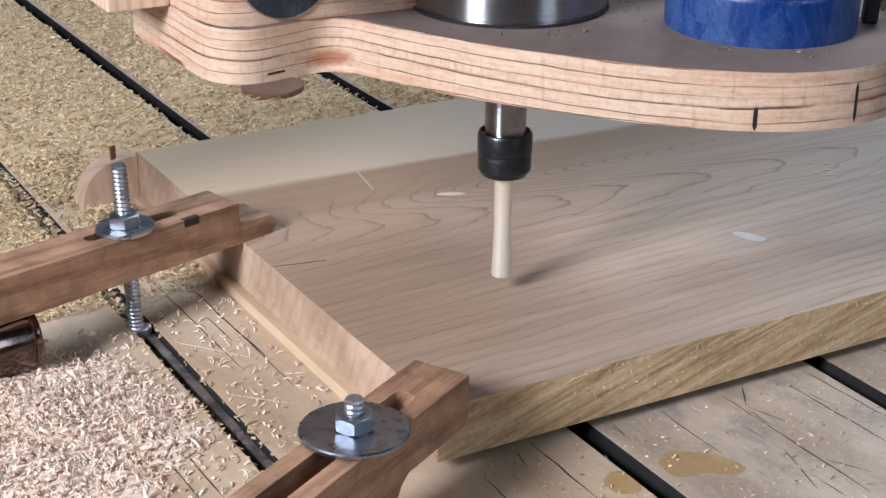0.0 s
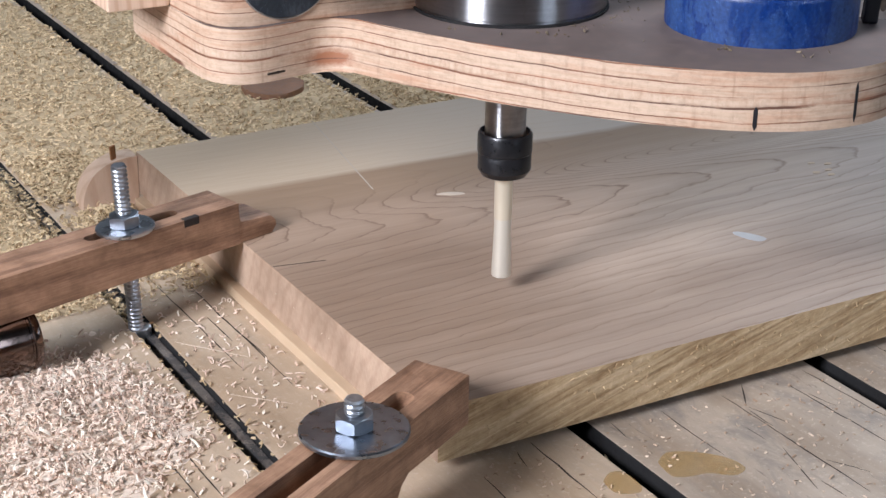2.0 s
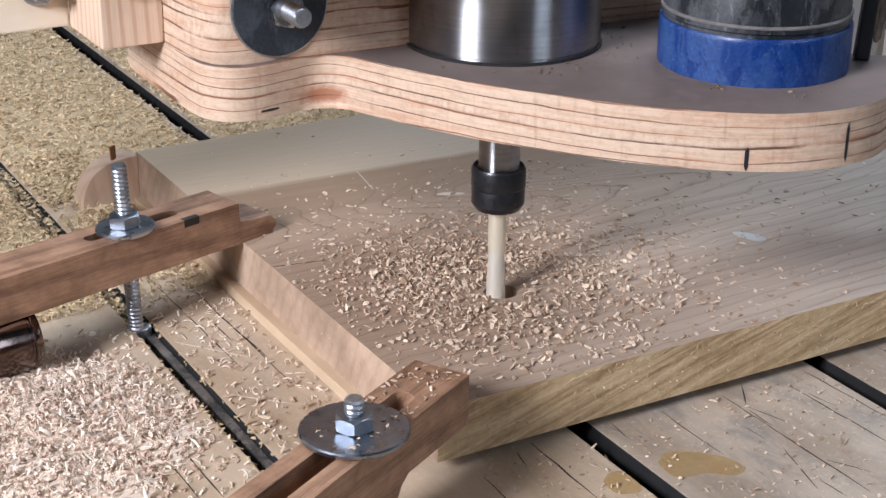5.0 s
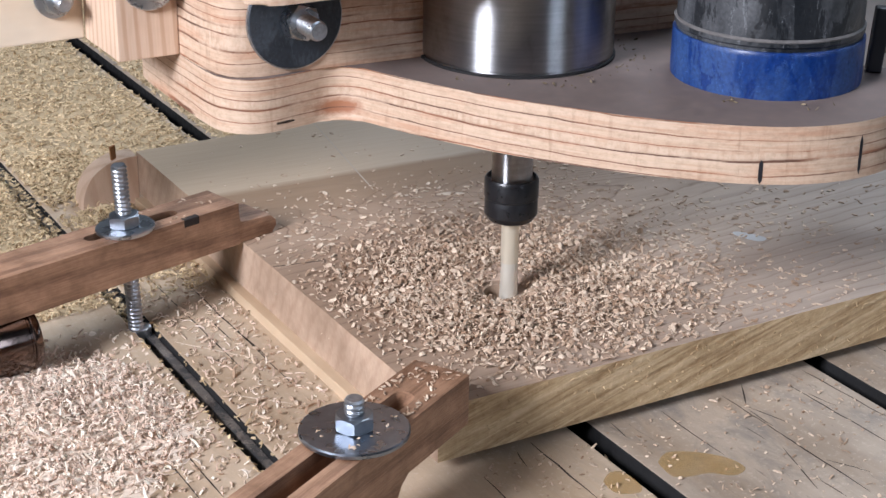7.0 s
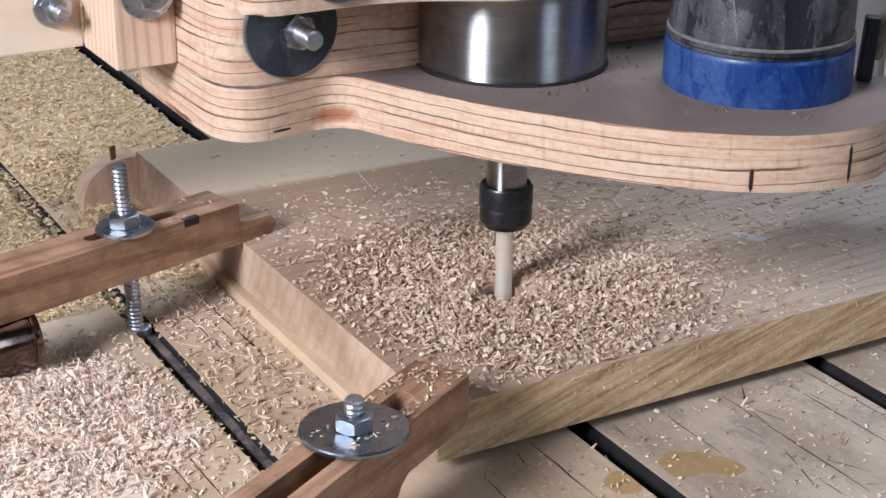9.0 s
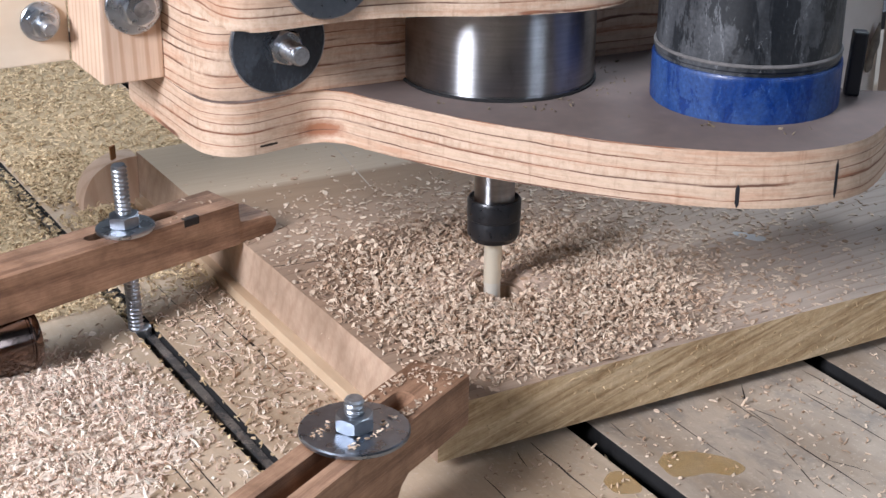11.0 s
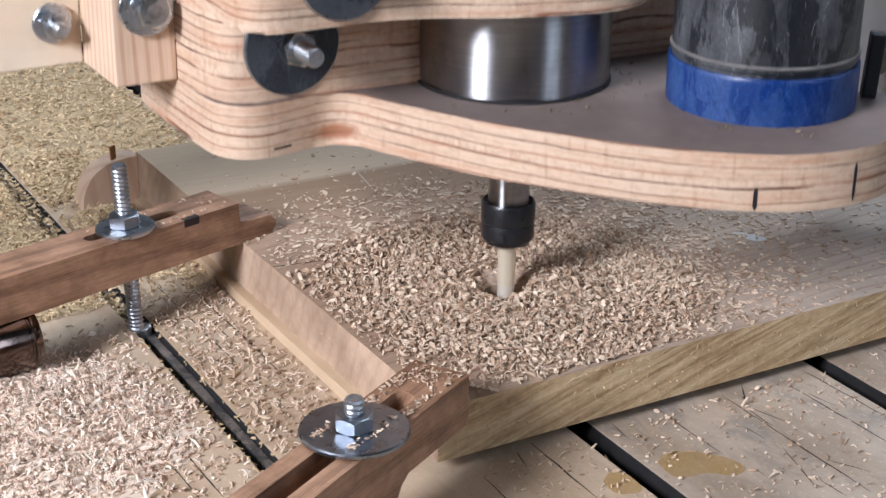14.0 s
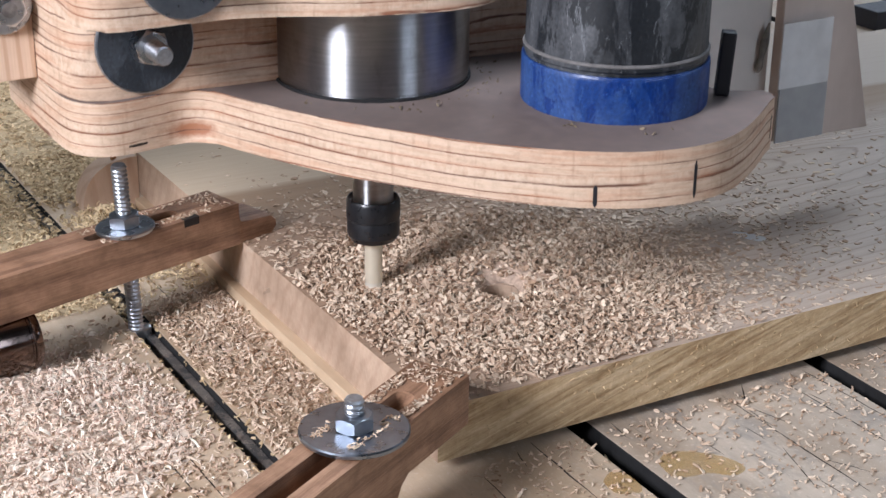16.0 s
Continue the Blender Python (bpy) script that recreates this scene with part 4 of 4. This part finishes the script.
def heap(n, seed):
    """The pinkish heap beside the slot: higher and denser towards its middle, thin towards the slot."""
    r = np.random.default_rng(seed)
    x, y = r.uniform(-180, -49.0, n), r.uniform(-20, 152, n)
    d = np.hypot((x + 104) / 46, (y - 86) / 50)
    top = np.clip(1.2 - d, 0, 1) * 7.0 * np.clip((-49 - x) / 14, 0, 1)
    ok = r.uniform(0, 1, n) < np.clip(1.62 - 1.2 * d, 0.05, 1)
    z = top * np.sqrt(r.uniform(0, 1, n)) + 0.1
    return np.stack([x, y, z], 1)[ok]


def mound():
    """The compact fine dust under the heap: a low bumpy hill."""
    bm = bmesh.new()
    nx, ny = 66, 86
    grid = []
    for i in range(nx):
        row = []
        for j in range(ny):
            x, y = -180 + 130.5 * i / (nx - 1), -20 + 172 * j / (ny - 1)
            d = math.hypot((x + 104) / 46, (y - 86) / 50)
            z = max(0.0, 1.25 - d) * 5.4 * min(1.0, max(0.0, (-49.5 - x) / 14)) - 0.5 + 0.9 * noise.noise((x * 0.11, y * 0.11, 0.3)) + 0.5 * noise.noise((x * 0.5, y * 0.5, 0.9))
            row.append(bm.verts.new((x * MM, y * MM, z * MM)))
        grid.append(row)
    for i in range(nx - 1):
        for j in range(ny - 1):
            bm.faces.new((grid[i][j], grid[i + 1][j], grid[i + 1][j + 1], grid[i][j + 1]))
    tagged(finish(bm, "sawdust_mound", plain("fine_sawdust", (0.80, 0.66, 0.54), 0.9, 0, 0.3, 420, 0.8), smooth=60), "fine pale sawdust under the shavings heap", "sawdust", kind="stuff")


mound()
chips("shavings_heap", heap(17000, 3), 2.1, 13, M_PILECHIP, "pinkish heap of fine curled shavings on the bed", 2.6, 0.5, slim=0.28, bends=5)
chips("shavings_heap", heap(6500, 4), 3.8, 18, M_PILECHIP, "longer pinkish curls on top of the heap", 3.4, 0.45, slim=0.18, bends=6)
chips("loose_shavings", scatter(270, -39, -6, 0, 175), 2.8, 14, M_PILECHIP, "scattered shavings on the bare bed", 2.8, slim=0.17, bends=5)
chips("loose_shavings", scatter(800, 10, 330, -95, -3), 1.3, 15, M_CHIP, "sparse shavings on the bed before the plank", 1.4)
# curls caught between the plank's end, the offcut and the clamp
n = 1700
cx, cy = rng.normal(-22, 11, n), rng.normal(228, 20, n)
ok = (cx < -1.5) & (cx > -39) & (cy < 264) & (cy > 182)
chips("caught_shavings", np.stack([cx, cy, 12 * np.exp(-((cx + 22) / 13) ** 2 - ((cy - 236) / 22) ** 2) * np.sqrt(rng.uniform(0, 1, n))], 1)[ok], 3.2, 27, M_OLDCHIP, "tangled curls caught behind the clamp", 2.6, 0.6, slim=0.22, bends=5)
n = 950
chips("slot_shavings", np.stack([SLOTS[2] + rng.uniform(-3.4, 3.4, n), rng.uniform(158, 345, n), rng.uniform(-4.5, -1.4, n)], 1), 2.3, 26, M_OLDCHIP, "shavings choking the rail slot", 1.4)
xs = np.array([SLOTS[2]] * 330 + [SLOTS[3]] * 60) + rng.uniform(-3.2, 3.0, 390)
chips("slot_shavings", np.stack([xs, rng.uniform(-60, 330, 390), rng.uniform(-10, -4.5, 390)], 1), 2.6, 16, M_OLDCHIP, "shavings fallen into the rail slots", 1.4)
ys = rng.uniform(-40, 330, 260)
side_x = np.where(rng.uniform(0, 1, 260) < 0.72, -48.0, -39.6) + rng.normal(0, 0.5, 260)
chips("slot_edge_splinters", np.stack([side_x, ys, rng.uniform(-1.6, 0.1, 260)], 1), 2.0, 19, M_OLDCHIP, "torn splinters along the slot's edges", 1.4, 0.5)
# furry fibres of the sawn edge
n = 300
chips("edge_fibres", np.stack([rng.uniform(2, 330, n), rng.uniform(-0.9, 0.25, n), H0 + 1.5 + (H1 - H0 - 2.2) * rng.uniform(0, 1, n)], 1), 1.25, 17, M_SAWN, "rough torn fibres on the plank's sawn edge", 0.8, 0.5, slim=0.2)

# ---- chips that the cutter throws: layers that come out of the wood one after another ----
LAYERS = []


def pile_height(x, y):
    r = np.hypot(x - HOLE[0], y - HOLE[1])
    front = np.clip(((x - HOLE[0]) * -0.5 + (y - HOLE[1]) * -0.86) / np.maximum(r, 1), 0, 1) * np.clip((26 - r) / 10, 0, 1)
    return (1 - 0.6 * front) * 4.6 * np.exp(-((r - 14) / 22) ** 2) * np.clip((r - 6.5) / 5, 0.15, 1) + 0.9 * np.exp(-(r / 75) ** 2)


def thrown_layers():
    r = np.random.default_rng(21)
    times = [2.55, 2.75, 2.95, 3.15, 3.35, 3.6, 3.85, 4.1] + [4.1 + 0.33 * k for k in range(1, 31)] + [15.35, 15.6, 15.8]
    for k, t in enumerate(times):
        m = 430 if k < 8 else (1200 if k < 17 else 640)
        if t > 15:
            m = 1150
        cx, cy = HOLE if t < 15 else (25, 90)
        near = r.uniform(0, 1, m)
        rad = np.where(near < 0.60, r.gamma(4.0, 10.5, m), np.where(near < 0.84, r.gamma(5.0, 17.0, m), r.uniform(60, 240, m)))
        a = r.uniform(0, 2 * np.pi, m)
        if t < 4.3:
            a = r.normal(radians(115), 1.5, m)
            rad = rad * 1.15
        x, y = cx + rad * np.cos(a) * 1.12, cy + rad * np.sin(a)
        if t < 15:
            x = x + 5
        ok = (x > 1.0) & (y > 1.2) & (y < 262) & (x < 330) & (np.hypot(x - HOLE[0], y - HOLE[1]) > r.uniform(7.8, 10.0, m))
        ok &= (y < 185) | (r.uniform(0, 1, m) < 0.4)
        if t < 15:
            ok &= r.uniform(0, 1, m) < np.clip(0.25 + x / 34, 0, 1)
        x, y = x[ok], y[ok]
        grow = min(1.0, (t - 2.5) / 10.5)
        z = H1 + 0.05 + pile_height(x, y) * grow * r.uniform(0.55, 1.0, len(x))
        away = (np.hypot(x - HOLE[0], y - HOLE[1]) > 75) | (y > 175)
        ob = chips("thrown_chips", np.stack([x, y, z], 1), np.where(r.uniform(0, 1, len(x)) < 0.6, 2.3, 1.2) * (1.0 if t > 4.2 else 0.8), 100 + k, M_CHIP, "fresh pale chips thrown onto the plank by the cutter", np.where(away, 0.8, 1.9), np.where(away, 0.12, 0.46), slim=0.46)
        LAYERS.append((ob, t, 10.0))
    for k, t in enumerate([3.3, 4.6, 5.6, 6.6, 7.6, 8.8, 10, 11, 12, 13, 15.3, 15.5, 15.7, 15.85]):
        m = 100 if t < 15 else 400
        x, y = r.uniform(-38.5, -5.5, m), r.uniform(5, 165, m)
        xb, yb = r.uniform(-130, -49.5, m // 2), r.uniform(0, 160, m // 2)
        x, y = np.concatenate([x, xb]), np.concatenate([y, yb])
        ob = chips("thrown_chips", np.stack([x, y, np.full(len(x), 0.1) + r.uniform(0, 0.4, len(x))], 1), np.where(r.uniform(0, 1, len(x)) < 0.5, 3.0, 1.7), 300 + k, M_CHIP, "fresh chips thrown onto the bed beside the plank", 2.2, 0.45, slim=0.27)
        LAYERS.append((ob, t, 9.0))
    # on the bed before the plank
    for k, t in enumerate((4.8, 8.3, 11.6, 15.45, 15.65, 15.82)):
        m = 240 if t < 15 else 420
        x, y = r.uniform(8, 330, m), -3 - 80 * r.uniform(0, 1, m) ** 1.5
        ok = off_slots(x)
        x, y = x[ok], y[ok]
        ob = chips("thrown_chips", np.stack([x, y, r.uniform(0.1, 0.3, len(x))], 1), np.where(r.uniform(0, 1, len(x)) < 0.5, 2.2, 1.3), 560 + k, M_CHIP, "fresh chips thrown onto the bed before the plank", 1.4, 0.35)
        LAYERS.append((ob, t, 6.0))
    # on the wide washer
    for k, t in enumerate((4.4, 7.2, 9.4, 12.0, 15.6)):
        m = 24 if t < 15 else 90
        u, v = r.uniform(-11, 11, m), np.where(r.uniform(0, 1, m) < 0.5, 1, -1) * r.uniform(4.6, 8, m)
        ok = (np.hypot(u, v) > 7.2) & (np.hypot(u, v) < 14)
        cc, ss = math.cos(radians(29.5)), math.sin(radians(29.5))
        p = np.stack([-42.8 + u * cc - v * ss, -27.4 + u * ss + v * cc, np.full(m, 42.1)], 1)[ok]
        LAYERS.append((chips("thrown_chips", p, 1.2 if t < 15 else 0.9, 500 + k, M_CHIP, "fresh chips thrown onto the wide washer", 1.2, 0.3, slim=0.5), t, 6.0))
    # on the two clamp bars
    for (ax, ay), rz, ts in (((-1.4, -4.2), 29.5, (3.2, 4.5, 6, 8, 10.5, 12.5, 15.5)), ((-4.2, 158.5), 15.6, (6.5, 11, 15.4, 15.7))):
        for k, t in enumerate(ts):
            m = 40 if t < 15 else 170
            u, v = -r.uniform(2, 34, m) if rz > 20 else -r.uniform(2, 60, m), r.uniform(-8, 8, m)
            if rz > 20:
                ok = (np.abs(v) > 4.4) | (u > -13)
            else:
                ok = (np.abs(v) > 4.2) | (u > -12)
            u, v = u[ok], v[ok]
            c, s = math.cos(radians(rz)), math.sin(radians(rz))
            p = np.stack([ax + u * c - v * s, ay + u * s + v * c, np.full(len(u), 23.7 + 16.6)], 1)
            ob = chips("thrown_chips", p, np.where(r.uniform(0, 1, len(u)) < 0.4, 1.7, 1.0), 400 + k + int(rz), M_CHIP, "fresh chips thrown onto a clamp bar", 1.2, 0.3)
            LAYERS.append((ob, t, 6.0))


thrown_layers()


def sawdust_ring():
    """The compact fine sawdust under the thrown chips: a low crater wall round the bore."""
    bm = bmesh.new()
    n, radii = 72, [6.3, 6.7, 7.4, 8.4, 10, 12, 14, 16, 18.5, 21, 23, 25, 27, 29, 31, 34]
    rings = []
    for r in radii:
        ring = []
        for k in range(n):
            a = 2 * math.pi * k / n
            x, y = HOLE[0] + r * math.cos(a), HOLE[1] + r * math.sin(a)
            z = float(pile_height(np.array([x]), np.array([y]))[0]) * 0.95 - 1.5 + 0.7 * noise.noise((x * 0.13, y * 0.13, 2.0)) + 0.45 * noise.noise((x * 0.6, y * 0.6, 5.0))
            z = z if r > 6.6 else -1.5
            ring.append(bm.verts.new((x * MM, y * MM, (H1 + min(z, 0.75 * (34 - r) - 0.4)) * MM)))
        rings.append(ring)
    for p, q in zip(rings, rings[1:]):
        for k in range(n):
            bm.faces.new((p[k], q[k], q[(k + 1) % n], p[(k + 1) % n]))
    ob = finish(bm, "sawdust_ring", plain("packed_sawdust", (0.47, 0.345, 0.26), 0.9, 0, 0.5, 620, 1.0), smooth=60)
    return tagged(ob, "fine pinkish sawdust heaped round the bore", "sawdust", kind="stuff")


crater = sawdust_ring()

# single chips in flight
FLYERS = []


def flyers():
    r = np.random.default_rng(33)
    for k in range(90):
        t0 = 2.55 + (13.9 - 2.55) * k / 78 if k < 79 else 15.55 + 0.035 * (k - 79)
        ob = chips("wood_chip", [(0, 0, 0)], r.uniform(2.0, 3.4), 600 + k, M_CHIP, kind="", slim=0.5)
        tagged(ob, "pale wood chip flung off by the cutter", "wood chip", "flung wood chips")
        a = r.uniform(0, 2 * math.pi) if t0 > 4 else r.normal(radians(170), 0.9)
        d = r.uniform(28, 110)
        FLYERS.append((ob, t0, a, d, r.uniform(0.25, 0.42), [r.uniform(-70, 70) for _ in range(3)]))


flyers()

# ---- motion ----
def head_offset(t):
    """The head's shift in mm at t seconds: rest, plunge, a helix, retraction, traverse and the next plunge."""
    def blend(rows):
        for (a, *p), (b, *q) in zip(rows, rows[1:]):
            if t <= b:
                k = max(0, (t - a) / (b - a))
                return [u + (v - u) * k for u, v in zip(p, q)]
        return rows[-1][1:]
    cx, cy, r = -2.74, -1.33, 3.14
    if t < 2.5:
        return blend([(0, -2.6, -1.2, 28.05), (2.08, -2.6, -1.2, 28.05), (2.2, -2.6, -1.8, 26.9), (2.4, -2.5, -4.2, 22.3), (2.5, -2.2, -4.42, 21.85)])
    if t < 13.9:
        # the last turn at full depth runs a little faster
        lead = float(np.interp(t, [12.9, 13.1, 13.3, 13.6, 13.7, 13.8, 13.9], [0, 0.08, 0.10, 0.20, 0.20, 0.22, 0.14]))
        a = radians(104 - 310.8 * (t + lead - 3))
        return [cx + r * math.cos(a), cy + r * math.sin(a), max(-0.8, 10.03 - 2.15 * (t - 8))]
    return blend([(13.9, -2.45, -4.3, -0.8), (14.0, -2.45, -4.3, 3.9), (14.1, -2.45, -4.2, 10.4), (14.2, -2.45, -4.0, 16.7), (14.3, -2.5, -3.9, 21.9), (14.4, -2.5, -3.8, 26.2), (14.5, -2.5, -3.7, 27.4),
                  (15.0, -24.2, 10.5, 27.5), (15.1, -28.5, 13.2, 26.6), (15.3, -36.8, 18.2, 21.0), (15.42, -41.3, 21.1, 17.6), (15.5, -41.2, 21.0, 15.5), (15.6, -40.8, 20.9, 13.7), (15.7, -41.7, 21.6, 10.6),
                  (15.8, -40.0, 20.6, 7.9), (15.9, -40.6, 21.7, 5.5), (16.0, -41.5, 22.4, 2.8)])


def motions():
    rows = []
    for k in range(161):
        t = k / 10
        x, y, z = head_offset(t)
        rows.append((t, pose(x * MM, y * MM, z * MM)))
    walk(head, rows)
    core = []
    for k in range(161):
        t = k / 10
        tip = 1.9 + head_offset(min(t, 13.8))[2]
        core.append((t, pose(HOLE[0] * MM, HOLE[1] * MM, min(H1, tip - 0.3) * MM)))
    walk(bore_core, core)
    walk(crater, [(0, pose(0, 0, -0.006)), (3.0, pose(0, 0, -0.006)), (6.0, pose(0, 0, -0.0030)), (9.0, pose(0, 0, -0.0014)), (13.5, pose(0, 0, 0)), (16.0, pose(0, 0, 0))])
    for ob, t, deep in LAYERS:
        low, up = pose(0, 0, -deep * MM), pose(0, 0, 0)
        walk(ob, [(0, low), (max(0.1, t - 0.1), low), (t + 0.1, up), (max(16.0, t + 0.2), up)] if t + 0.1 < 16 else [(0, low), (t - 0.1, low), (16.0, up)])
    for ob, t, a, d, span, spin in FLYERS:
        x, y, z = head_offset(t)
        start = Vector((AX + x + 4 * math.cos(a), AY + y + 4 * math.sin(a), max(H1 + 1, 1.9 + z + 2)))
        end = Vector((start.x + d * math.cos(a), start.y + d * math.sin(a), H1 + 0.4))
        if end.x < 1 or end.y < 1:
            end.z = 0.4
        if end.x < 1 and abs(end.x + 43) < 5:
            end.x -= 9
        wait = pose(start.x * MM, start.y * MM, -0.008)
        rows = [(0, wait), (t - 0.1, wait)]
        steps = 4
        for k in range(steps + 1):
            u = k / steps
            p = start.lerp(end, u)
            p.z += 4 * u * (1 - u) * d * 0.28
            rows.append((t + span * u, pose(p.x * MM, p.y * MM, p.z * MM, spin[0] * k, spin[1] * k, spin[2] * k)))
        if rows[-1][0] < 15.9:
            rows.append((16.0, rows[-1][1]))
        walk(ob, rows)


motions()
